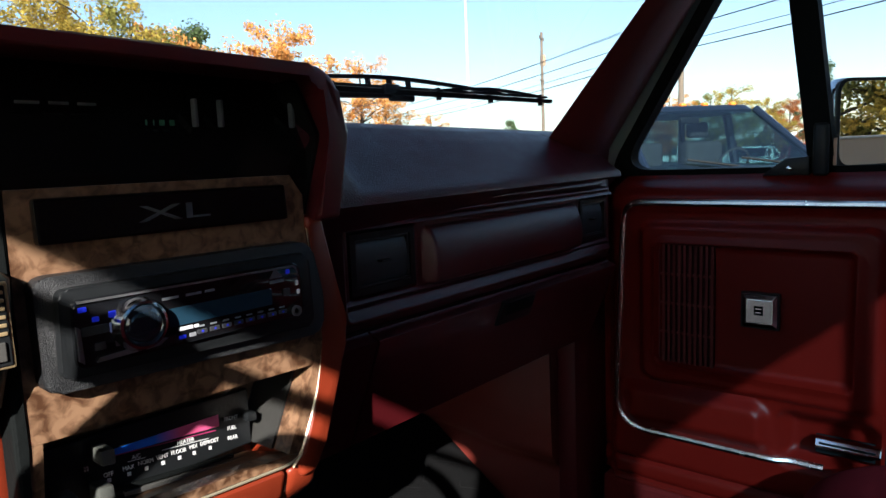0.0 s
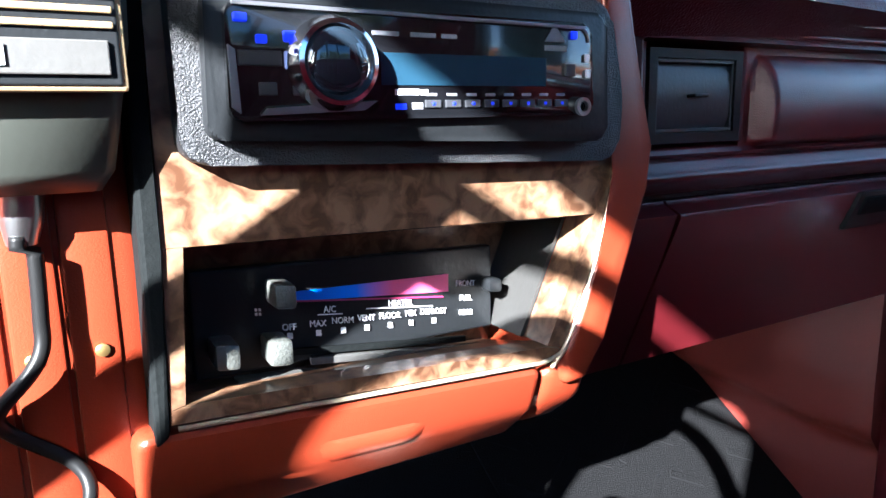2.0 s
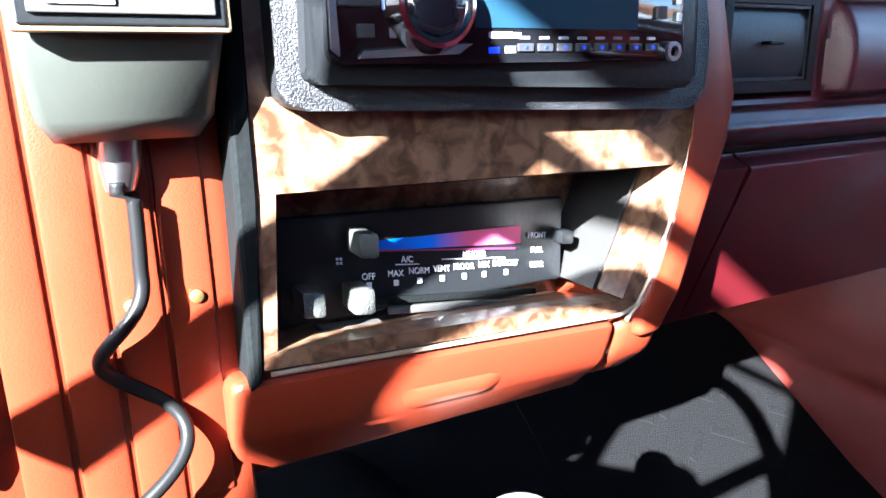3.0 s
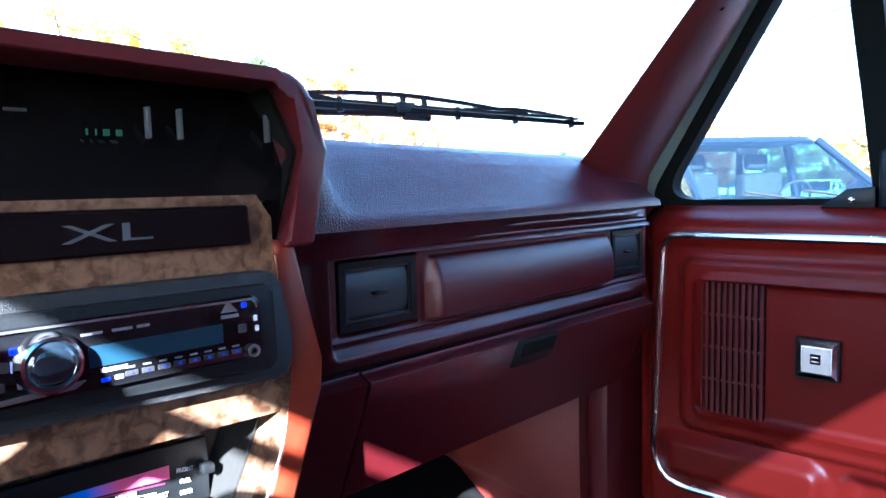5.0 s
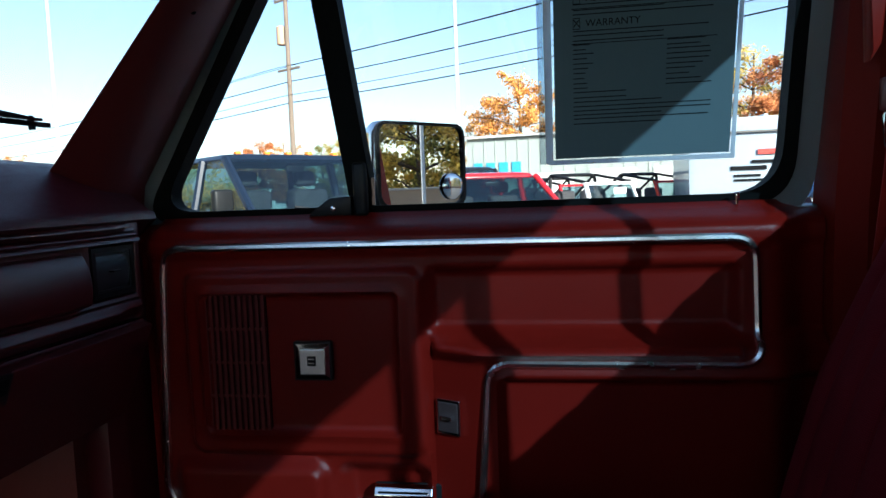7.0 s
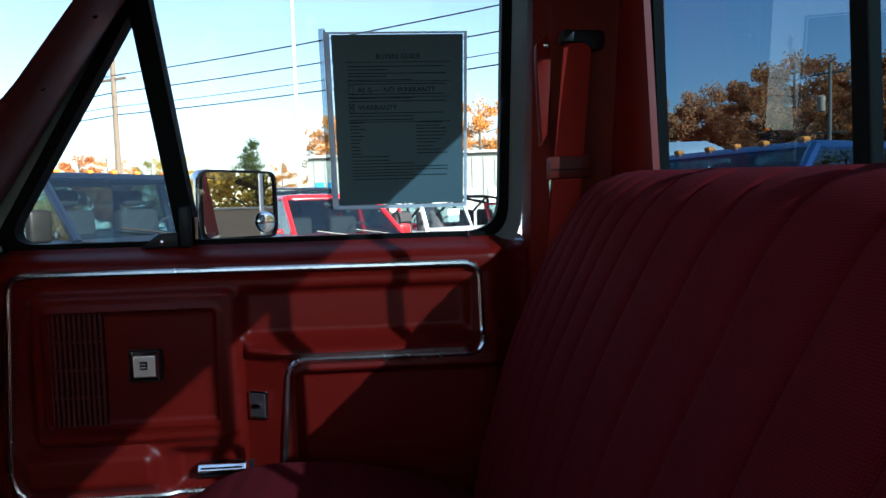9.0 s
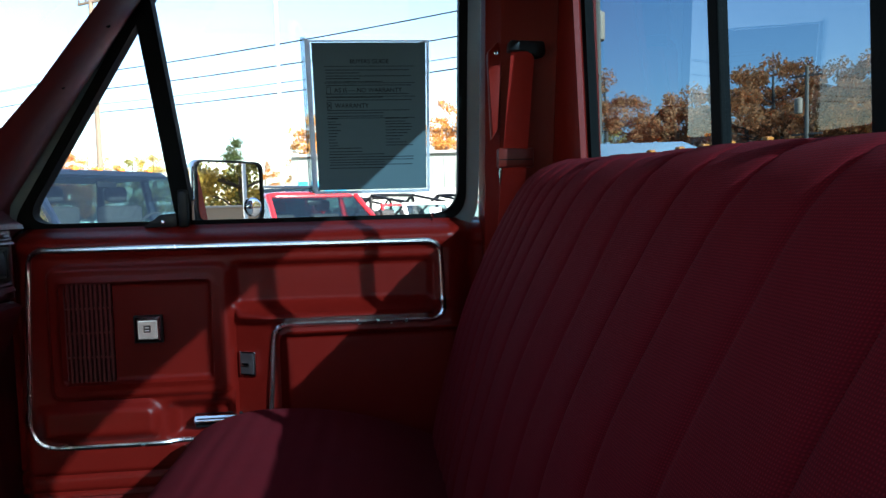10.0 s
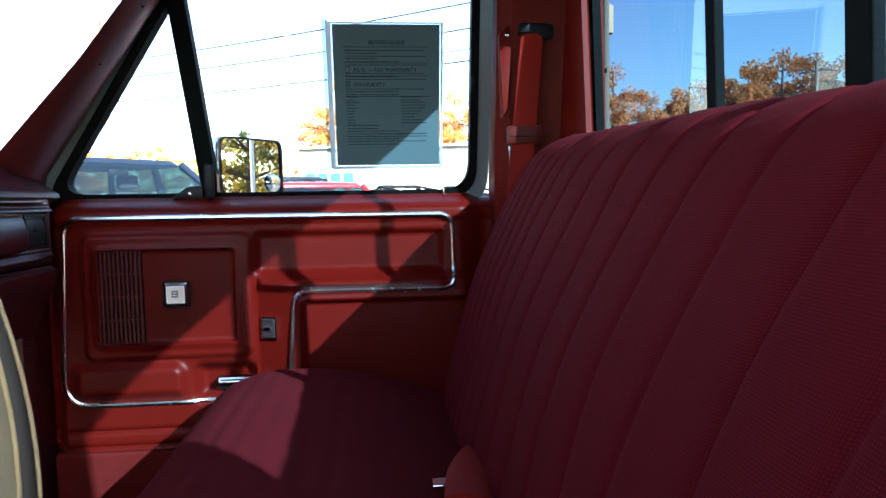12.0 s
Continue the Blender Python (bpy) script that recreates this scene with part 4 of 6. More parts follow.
part("reflector", box((1.104, 0.2045, 1.462), (1.108, 0.2085, 1.50)), mat("tan_film", (0.5, 0.3, 0.2), 0.4), door)

# seat belt
BELT = mat("red_belt_webbing", (0.30, 0.012, 0.006), 0.6, spec=0.2, scale=300, vary=0.2, bump=0.5, bscale=1500)
SLEEVE = mat("dark_red_buckle", (0.11, 0.009, 0.005), 0.4, spec=0.3)
belt = thing("seat_belt", "red webbing seat belt hanging from a black loop", "seat belt")
smooth(part("loop", prism(rounded([(-0.480, 1.752), (-0.480, 1.778), (-0.413, 1.780), (-0.411, 1.760), (-0.452, 1.760), (-0.460, 1.748)], 0.006, 3), "x", 0.956, 0.982, bevel=0.003), BLACK, belt, "black guide loop"), 40)


def web(u, v):
    """Webbing: u across, v down."""
    return (0.967 + 0.016 * v - 0.008 * u + 0.002 * math.sin(3 * v) - 0.002 * math.sin(math.pi * u), -0.418 - 0.043 * u + 0.036 * v - 0.004 * u * v, 1.764 - 0.40 * v)


smooth(part("webbing", sheet(web, lin(0, 1, 7), lin(0, 1, 18), back=(0.002, 0, 0)), BELT, belt))
bk = smooth(part("buckle_cover", box((0.968, -0.458, 1.546), (0.990, -0.390, 1.582), 0.003, 2), SLEEVE, belt, "dark red plastic sleeve"))
part("seam", box((0.9668, -0.456, 1.560), (0.9685, -0.392, 1.5615)), INK, bk)
tong = frame_of(loop_rounded([(0.985, -0.424, 1.549), (0.985, -0.392, 1.549), (0.985, -0.396, 1.502), (0.985, -0.420, 1.502)], 0.012), loop_rounded([(0.985, -0.416, 1.534), (0.985, -0.400, 1.534), (0.985, -0.402, 1.512), (0.985, -0.414, 1.512)], 0.006), (0.0025, 0, 0))
part("tongue", tong, CHROME, belt, "chrome tongue plate")
# moulded cover over the retractor, with its screw
cov = bmesh.new()
prism([(-0.378, 1.750), (-0.378, 1.766), (-0.402, 1.790), (-0.404, 1.740), (-0.394, 1.62), (-0.382, 1.60)], "x", 0.990, 1.01, cov, bevel=0.003)
fx = smooth(part("anchor_cover", cov, POST_RED, belt, "red moulded anchor cover"), 40)
smooth(part("screw", lathe([(0.005, 0), (0.005, 0.002), (0.003, 0.003)], 12, pose(0.990, -0.394, 1.764, 0, -90)), CHROME, fx))
# lap belt buckle at the seat crease
lap = thing("lap_buckle", "red lap belt sleeve and chrome tongue on the bench seat", "seat belt")
LA, LB = Vector((0.550, -0.247, 1.092)), Vector((0.355, -0.224, 1.100))
lsec = []
for k in lin(0, 1, 9):
    c, w = LA.lerp(LB, k), 0.003 + 0.027 * math.sin(math.pi / 2 * min(1, k * 1.35)) ** 0.8
    side = Vector((0.30, 0.95, 0.08))
    lsec.append([c + side * w * math.cos(a) + Vector((0, 0, 1)) * (0.004 + 0.009 * k) * math.sin(a) for a in lin(0, 2 * math.pi, 15)[:-1]])
lb = bmesh.new()
lr = [[lb.verts.new(p) for p in s_] for s_ in lsec]
for A, B in zip(lr, lr[1:]):
    for i in range(14):
        lb.faces.new((A[i], A[(i + 1) % 14], B[(i + 1) % 14], B[i]))
lb.faces.new(lr[0]), lb.faces.new(lr[-1])
smooth(part("sleeve", lb, BELT, lap, "red sleeve"), 60)
part("tongue", box((0.424, -0.206, 1.090), (0.447, -0.188, 1.094), 0.001), CHROME, lap)

# side mirror
MIRROR = mat("silvered_glass", (0.9, 0.9, 0.9), 0.0, 1.0, vary=0.0)
mir = thing("side_mirror", "square chrome side mirror with a small round mirror", "mirror")
MM = pose(1.27, 0.164, 1.522, 0, 0, -40)
sq = [(-0.090, -0.066), (0.090, -0.066), (0.090, 0.066), (-0.090, 0.066)]


def mloop(k, y):
    return [MM @ Vector((p[0] * k, y, p[1] * k)) for p in [(v.x, v.y) for v in loop_rounded([(*q, 0) for q in sq], 0.022, 6)]]


hb = bmesh.new()
rings = [[hb.verts.new(p) for p in mloop(k, y)] for k, y in ((1.0, 0.0), (1.04, 0.004), (1.05, 0.02), (0.95, 0.045), (0.6, 0.06))]
for A, B in zip(rings, rings[1:]):
    for i in range(len(A)):
        hb.faces.new((A[i], A[(i + 1) % len(A)], B[(i + 1) % len(A)], B[i]))
hb.faces.new(rings[-1])
smooth(part("housing", hb, CHROME, mir, "chrome housing"))
smooth(part("rim", frame_of(mloop(1.03, -0.002), mloop(0.965, -0.002), MM.to_3x3() @ Vector((0, 0.006, 0))), BLACK, mir, "black rubber rim"))
gl = bmesh.new()
gl.faces.new([gl.verts.new(p) for p in mloop(0.96, 0.002)])
part("glass", gl, MIRROR, mir, "mirror glass")
prof = [(0.0005, 0.0045), (0.008, 0.0044), (0.015, 0.0032), (0.0225, 0.001), (0.0225, -0.002)]
smooth(part("round_mirror", lathe(prof, 24, MM @ pose(0.062, -0.003, -0.036, 90)), MIRROR, mir, "small convex mirror"), 80)
part("bracket", tube([MM @ Vector((0.0, 0.03, -0.05)), MM @ Vector((0.0, 0.03, -0.10)), (1.19, 0.19, 1.36)], 0.008, 8), CHROME, mir, "chrome bracket")

# wiper outside the windshield
wip = thing("wiper", "black wiper blade parked on the windshield", "wiper")
WA, WB = Vector((0.40, 0.700, 1.5865)), Vector((0.926, 0.578, 1.5735))


def wp(k, up=0.0, out=0.0):
    """Along the blade, k from 0 to 1, raised by up and off the glass by out."""
    p = WA.lerp(WB, k)
    return p + Vector((0, 0.020 * math.sin(math.pi * k) - 0.02 + out, up + 0.003 * math.sin(math.pi * k)))


def flat_bar(k0, k1, h0, h1, ups, out, n=16):
    """A pressed bar along the blade: its height above the blade by ups(k), its depth from h0 at the middle to h1 at the ends."""
    bm = bmesh.new()
    rows = []
    for k in lin(k0, k1, n):
        f = abs(2 * (k - k0) / (k1 - k0) - 1)
        h = h0 + (h1 - h0) * f
        a, b = wp(k, ups(k) + h / 2, out), wp(k, ups(k) - h / 2, out)
        rows.append([bm.verts.new(p + Vector((0, d, 0))) for p, d in ((a, -0.0035), (a, 0.0035), (b, 0.0035), (b, -0.0035))])
    for A, B in zip(rows, rows[1:]):
        for i in range(4):
            bm.faces.new((A[i], A[(i + 1) % 4], B[(i + 1) % 4], B[i]))
    bm.faces.new(rows[0]), bm.faces.new(rows[-1])
    return bm


part("blade", flat_bar(0.0, 1.0, 0.0065, 0.0055, lambda k: 0.0, 0.0), RUBBER, wip, "black rubber blade")
part("backing", flat_bar(0.01, 0.985, 0.0035, 0.003, lambda k: 0.0058, 0.001), BLACK, wip, "dark metal spine")
bow = part("bridge", flat_bar(0.16, 0.84, 0.0050, 0.0040, lambda k: 0.0185 - 0.0115 * abs(2 * (k - 0.16) / 0.68 - 1) ** 1.6, 0.004), BLACK, wip, "black bow")
for a, b in ((0.03, 0.34), (0.64, 0.97)):
    part("side_bow", flat_bar(a, b, 0.0045, 0.0035, lambda k, a=a, b=b: 0.0125 - 0.0065 * abs(2 * (k - a) / (b - a) - 1) ** 1.5, 0.003), BLACK, bow)
for k in (0.03, 0.19, 0.34, 0.64, 0.80, 0.965):
    part("claw", tube([wp(k, -0.007), wp(k, 0.009, 0.002)], 0.0042, 6), BLACK, bow)
for k in (0.44, 0.50, 0.555):
    part("rib", tube([wp(k, 0.004, 0.002), wp(k, 0.019, 0.004)], 0.0042, 6), BLACK, bow)
smooth(part("clip", box(wp(0.50, -0.003) + Vector((-0.014, -0.005, 0)), wp(0.50, 0.010) + Vector((0.014, 0.005, 0)), 0.003, 2), BLACK, wip, "black pivot clip"))
part("arm", tube([wp(0.57, -0.007, 0.004), wp(0.50, -0.003, 0.006), wp(0.30, -0.006, 0.012), (0.36, 0.745, 1.568)], 0.0048, 6), BLACK, wip, "black arm")
part("arm_tip", box(wp(0.53, -0.011) + Vector((-0.018, 0, 0)), wp(0.53, -0.003) + Vector((0.018, 0.008, 0)), 0.002), BLACK, wip)

# card on the dashboard against the windshield
card = tagged(part("dash_card", box((-0.058, -0.001, 0), (0.058, 0.001, 0.020)), mat("brown_card", (0.20, 0.16, 0.11), 0.7)), "brown paper card standing on the dashboard", "card")
card.matrix_world = pose(0.305, 0.600, 1.588, -15, 1, 0)

cp = part("card_print", box((-0.045, -0.0016, 0.010), (0.030, -0.0011, 0.0115)), INK, card)

# stereo details
PRINT_G = mat("pale_grey_print", (0.20, 0.20, 0.22), 0.5)
SILV = mat("silver_plastic", (0.30, 0.30, 0.32), 0.28, 0.8, scale=60, vary=0.1)
FX, FZ = 0.1655, 1.3838          # lower corner of the front


def fx(u):
    """Across the stereo's front, 0 to 1."""
    return FX + 0.1585 * u


def fz(v):
    """Up the stereo's front, 0 to 1."""
    return FZ + 0.0372 * v


def on_front(name, u0, u1, v0, v1, m, proud=0.0012, label=""):
    return part(name, box((fx(u0), 0.4160 - proud, fz(v0)), (fx(u1), 0.4175, fz(v1)), min(0.0006, proud * 0.45)), m, radio, label)


GLOSS = mat("glossy_black_plastic", (0.006, 0.0065, 0.008), 0.09, spec=0.45, scale=80, vary=0.1, coat=0.4)
SMOKE = mat("dark_grey_satin_plastic", (0.035, 0.036, 0.040), 0.30, spec=0.4, scale=80, vary=0.1)
face = smooth(part("face", prism(loop_xz([(fx(-0.005), fz(-0.03)), (fx(1.015), fz(-0.03)), (fx(1.0), fz(1.03)), (fx(0.0), fz(1.03))], 0.005), "y", 0.4160, 0.425, bevel=0.0012), GLOSS, radio, "glossy black front"), 40)
KX, KZ = 0.2015, 1.4022
kn = smooth(part("knob_ring", lathe([(0.0165, 0), (0.0165, 0.003), (0.0150, 0.006), (0.0146, 0.0088), (0.0130, 0.0094), (0.0122, 0.0070), (0.001, 0.006)], 40, pose(KX, 0.4160, KZ, 90)), CHROME, radio, "silver knob ring"), 35)
smooth(part("knob_cap", lathe([(0.0124, 0.0065), (0.0116, 0.0092), (0.008, 0.0108), (0.001, 0.0114)], 32, pose(KX, 0.4160, KZ, 90)), mat("dark_blue_glass", (0.01, 0.016, 0.024), 0.04, coat=1.0), kn, "dark glassy knob cap"), 60)
on_front("display", 0.35, 0.84, 0.30, 0.62, mat("blue_grey_display", (0.012, 0.035, 0.058), 0.07), 0.0005, "blue-grey display")
BLUE = emit_mat("blue_key_light", (0.01, 0.02, 0.50), 0.10)
PALE = emit_mat("pale_blue_key_light", (0.16, 0.19, 0.36), 0.06)
for u0, u1, v0, v1, m in ((0.015, 0.045, 0.84, 0.92, BLUE), (0.06, 0.085, 0.66, 0.74, BLUE), (0.12, 0.185, 0.68, 0.78, BLUE), (0.02, 0.115, 0.46, 0.60, SMOKE), (0.12, 0.20, 0.44, 0.60, PALE), (0.06, 0.10, 0.20, 0.32, SMOKE), (0.135, 0.205, 0.20, 0.34, SILV), (0.975, 0.990, 0.58, 0.68, WHITE_INK), (0.980, 0.995, 0.40, 0.50, WHITE_INK), (0.905, 0.94, 0.42, 0.56, SMOKE), (0.925, 0.945, 0.84, 0.93, BLUE)):
    on_front("key", u0, u1, v0, v1, m)
for i in range(8):
    on_front("key", 0.465 + 0.058 * i, 0.510 + 0.058 * i, 0.075, 0.155, SMOKE, 0.0008)
    on_front("key_lamp", 0.483 + 0.058 * i, 0.494 + 0.058 * i, 0.095, 0.135, BLUE, 0.0011)
    on_front("print_line", 0.470 + 0.058 * i, 0.500 + 0.058 * i, 0.195, 0.225, PRINT_G, 0.0003)
for u0, u1, v0, v1, m in ((0.385, 0.45, 0.205, 0.265, WHITE_INK), (0.385, 0.415, 0.06, 0.12, BLUE), (0.43, 0.46, 0.06, 0.13, PRINT_G), (0.455, 0.475, 0.205, 0.26, WHITE_INK)):
    on_front("print_line", u0, u1, v0, v1, m, 0.0003)
part("lower_rail", prism([(fx(0.06), fz(0.02)), (fx(0.30), fz(0.055)), (fx(0.335), fz(0.15)), (fx(0.075), fz(0.085))], "y", 0.4140, 0.417), SILV, radio, "silver rail")
part("left_rail", prism([(fx(0.0), fz(0.10)), (fx(0.018), fz(0.04)), (fx(0.014), fz(0.60)), (fx(0.0), fz(0.64))], "y", 0.4142, 0.417), SILV, radio)
part("top_edge", prism([(fx(0.015), fz(0.985)), (fx(0.96), fz(0.955)), (fx(0.975), fz(0.985)), (fx(0.015), fz(1.02))], "y", 0.4145, 0.417), SILV, radio)
smooth(part("corner_arc", tube([(fx(0.955) + 0.0055 * math.sin(a), 0.4158, fz(0.80) + 0.0065 * math.cos(a)) for a in lin(0.1, 1.5, 9)], 0.0006, 6), SILV, radio))
part("mark", prism([(fx(0.835), fz(0.80)), (fx(0.905), fz(0.80)), (fx(0.875), fz(0.95)), (fx(0.860), fz(0.95))], "y", 0.4154, 0.417), SILV, radio)
on_front("maker_plate", 0.835, 0.91, 0.70, 0.76, PRINT_G, 0.0004)
smooth(part("jack", lathe([(0.0040, 0), (0.0040, 0.002), (0.0024, 0.002), (0.0021, -0.001)], 20, pose(0.3190, 0.4160, 1.3864, 90)), SILV, radio, "silver headphone jack"))
for i, (u0, u1) in enumerate(((0.33, 0.40), (0.43, 0.50), (0.515, 0.56))):
    on_front("print_line", u0, u1, 0.78, 0.825, PRINT_G, 0.0003)

# badge letters on the dashboard
words("XL", 0.0195, pose(0.2420, 0.4342, 1.4615, 90) @ Matrix.Diagonal((2.15, 0.76, 1, 1)), SILVER, dash, "badge_letters", 0.0006)
GREEN = emit_mat("green_clock_digits", (0.01, 0.05, 0.025), 0.03)
bars([(0.245, 0.2465, 1.5245, 0.004), (0.2505, 0.2515, 1.5245, 0.004), (0.255, 0.259, 1.5245, 0.004), (0.2625, 0.2665, 1.5245, 0.004)], lambda u, v: (u, 0.4695, v), GREEN, dash, "clock_digits")
bars([(0.168, 0.182, 1.537, 0.002), (0.187, 0.199, 1.537, 0.002), (0.204, 0.216, 1.537, 0.002)], lambda u, v: (u, 0.4745, v), mat("faint_grey_print", (0.06, 0.06, 0.055), 0.5), dash, "warning_print")

# dash vents
GREYV = mat("dark_grey_louvre_plastic", (0.020, 0.026, 0.030), 0.42, scale=90, bump=0.1)
for x0, x1 in ((0.449, 0.541), (0.903, 0.985)):
    vent = part("air_vent", frame_of([(x0, 0.498, 1.363), (x1, 0.498, 1.363), (x1, 0.498, 1.4245), (x0, 0.498, 1.4245)], [(x0 + 0.007, 0.498, 1.370), (x1 - 0.007, 0.498, 1.370), (x1 - 0.007, 0.498, 1.4185), (x0 + 0.007, 0.498, 1.4185)], (0, 0.014, 0)), BLACK, dash, "black air vent")
    part("louvre_back", box((x0, 0.512, 1.363), (x1, 0.516, 1.4245)), RUBBER, vent)
    part("inner_frame", frame_of([(x0 + 0.0075, 0.4995, 1.3705), (x1 - 0.0075, 0.4995, 1.3705), (x1 - 0.0075, 0.4995, 1.418), (x0 + 0.0075, 0.4995, 1.418)], [(x0 + 0.0095, 0.4995, 1.3725), (x1 - 0.0095, 0.4995, 1.3725), (x1 - 0.0095, 0.4995, 1.416), (x0 + 0.0095, 0.4995, 1.416)], (0, 0.008, 0)), GREYV, vent, "dark grey louvre frame")
    smooth(part("louvre_plate", prism([(0.5035, 1.3722), (0.5005, 1.380), (0.5000, 1.3945), (0.5010, 1.409), (0.5040, 1.4162), (0.508, 1.4162), (0.508, 1.3722)], "x", x0 + 0.0096, x1 - 0.0096), GREYV, vent, "smooth slate-grey closed flap"), 30)
    part("thumb", box(((x0 + x1) / 2 - 0.008, 0.493, 1.393), ((x0 + x1) / 2 + 0.006, 0.501, 1.3955), 0.0008), BLACK, vent)

# heater controls
heat = thing("heater_control", "black heater control plate with sliding levers in the dashboard", "heater control")
ramp = bmesh.new()
bpts = [(0.220, 1.3045), (0.326, 1.3075), (0.326, 1.3175), (0.220, 1.3090)]
ramp.faces.new([ramp.verts.new((x, 0.4830, z)) for x, z in bpts])
BLUEP = bpy.data.materials.new("blue_to_pink_print")
BLUEP.use_nodes = True
tn = BLUEP.node_tree
tc, sep, mr, rp = (tn.nodes.new("ShaderNode" + k) for k in ("TexCoord", "SeparateXYZ", "MapRange", "ValToRGB"))
tn.links.new(tc.outputs["Object"], sep.inputs[0])
tn.links.new(sep.outputs[0], mr.inputs[0])
mr.inputs[1].default_value, mr.inputs[2].default_value = 0.196, 0.289
tn.links.new(mr.outputs[0], rp.inputs[0])
rp.color_ramp.elements[0].color, rp.color_ramp.elements[1].color = (0.005, 0.16, 0.80, 1), (0.70, 0.10, 0.25, 1)
rp.color_ramp.elements[0].position, rp.color_ramp.elements[1].position = 0.40, 0.62
tn.links.new(rp.outputs[0], tn.nodes["Principled BSDF"].inputs["Base Color"])
part("colour_wedge", ramp, BLUEP, heat, "blue and pink temperature wedge")
bars([(0.222, 0.322, 1.3042, 0.0009)], lambda u, v: (u, 0.4829, v), mat("magenta_print", (0.35, 0.03, 0.12), 0.5), heat)
for text, x, z, size in (("OFF", 0.2215, 1.2905, 0.0046), ("MAX", 0.238, 1.2915, 0.0046), ("NORM", 0.253, 1.2925, 0.0046), ("VENT", 0.268, 1.2932, 0.0046), ("FLOOR", 0.2835, 1.2938, 0.0046), ("MIX", 0.298, 1.2945, 0.0046), ("DEFROST", 0.3145, 1.2950, 0.0046), ("A/C", 0.2455, 1.2985, 0.0046), ("HEATER", 0.291, 1.3005, 0.0046), ("FRONT", 0.3395, 1.3105, 0.0046), ("FUEL", 0.3395, 1.3020, 0.0046), ("REAR", 0.3395, 1.2935, 0.0046)):
    words(text, size, pose(x, 0.4831, z, 90), WHITE_INK, heat)
bars([(x - 0.0016, x + 0.0016, 1.2862 + 0.0006 * i, 0.0030) for i, x in enumerate((0.2215, 0.238, 0.253, 0.268, 0.2835, 0.298, 0.3145))] + [(0.238, 0.253, 1.2972, 0.0006), (0.268, 0.314, 1.2993, 0.0006)], lambda u, v: (u, 0.4829, v), WHITE_INK, heat, "index_mark")
part("slot", box((0.222, 0.4818, 1.2780), (0.338, 0.484, 1.2812)), RUBBER, heat)
part("slot_rail", box((0.232, 0.4810, 1.2725), (0.362, 0.484, 1.2765), 0.0006), GREYP, heat, "worn grey rail")
part("foot_rail", box((0.190, 0.474, 1.2655), (0.368, 0.484, 1.2705), 0.001), GREYP, heat, "dusty grey ledge")
CLEARGREY = mat("worn_grey_knob", (0.075, 0.078, 0.070), 0.35, scale=200, vary=0.3, bump=0.3)
for x, z, s in ((0.2145, 1.3110, 0.0058), (0.2105, 1.2850, 0.0062), (0.1840, 1.2850, 0.0060)):
    smooth(part("lever_knob", box((x - s, 0.464, z - s), (x + s, 0.4815, z + s), 0.0022, 2), CLEARGREY, heat, "worn grey lever knob"))
smooth(part("tank_knob", box((0.350, 0.472, 1.3085), (0.361, 0.4815, 1.3165), 0.002, 2), BLACK, heat, "black fuel tank switch"))
for i in range(4):
    part("fan_mark", box((0.2035 + 0.002 * (i % 2), 0.4825, 1.3005 - 0.002 * (i // 2)), (0.2047 + 0.002 * (i % 2), 0.4834, 1.3017 - 0.002 * (i // 2))), WHITE_INK, heat)

for o in heat.children:
    for v in o.data.vertices:
        x_ = 0.2025 + (v.co.x - 0.2215) * 0.898
        v.co = (x_, v.co.y + 0.004 + 0.10 * (x_ - 0.19), v.co.z - 0.0072 - 0.147 * (x_ - 0.2025))
hp = bmesh.new()
prism([(0.1575, 1.2680), (0.3280, 1.2600), (0.3280, 1.3085), (0.1585, 1.3180)], "y", 0.4835, 0.490, hp, bevel=0.0012)
plate_h = part("plate", hp, BLACK, heat, "black control plate")
for v in plate_h.data.vertices:
    v.co.y += 0.0045 + 0.10 * (v.co.x - 0.19)
HEAT_C = Vector((0.08, 0.13, 1.42))
for o in heat.children:
    for v in o.data.vertices:
        v.co = HEAT_C + (v.co - HEAT_C) * 0.961

# left fascia beside the column
part("left_fascia", prism([(-0.28, 1.245), (0.024, 1.245), (0.032, 1.258), (0.036, 1.49), (-0.28, 1.49)], "y", 0.448, 0.466, bevel=0.003), WOOD, dash, "burl wood-print fascia")
part("fascia_edge", prism([(0.0332, 1.248), (0.0385, 1.258), (0.0425, 1.49), (0.0375, 1.49)], "y", 0.444, 0.466, bevel=0.0015), PAD, dash, "dark red edge")
part("fascia_pocket", prism([(-0.20, 1.26), (0.008, 1.26), (0.016, 1.272), (0.016, 1.338), (-0.20, 1.338)], "y", 0.443, 0.449, bevel=0.002), BLACK, dash, "black switch pocket")

BRASS = mat("brass_screw", (0.55, 0.38, 0.14), 0.35, 0.9)
for x_, z_ in ((0.098, 1.300), (0.1205, 1.300)):
    smooth(part("screw", lathe([(0.0026, 0), (0.0026, 0.001), (0.0012, 0.0016)], 12, pose(x_, 0.4552, z_, 90)), BRASS, dash, "brass screw"))

# two-way radio microphone with its coiled cord
MICG = mat("grey_green_plastic", (0.038, 0.041, 0.034), 0.45, scale=120, vary=0.1, bump=0.03)
mic = thing("microphone", "grey two-way radio microphone hanging on the dashboard", "microphone")
mb = bmesh.new()
mrings = []
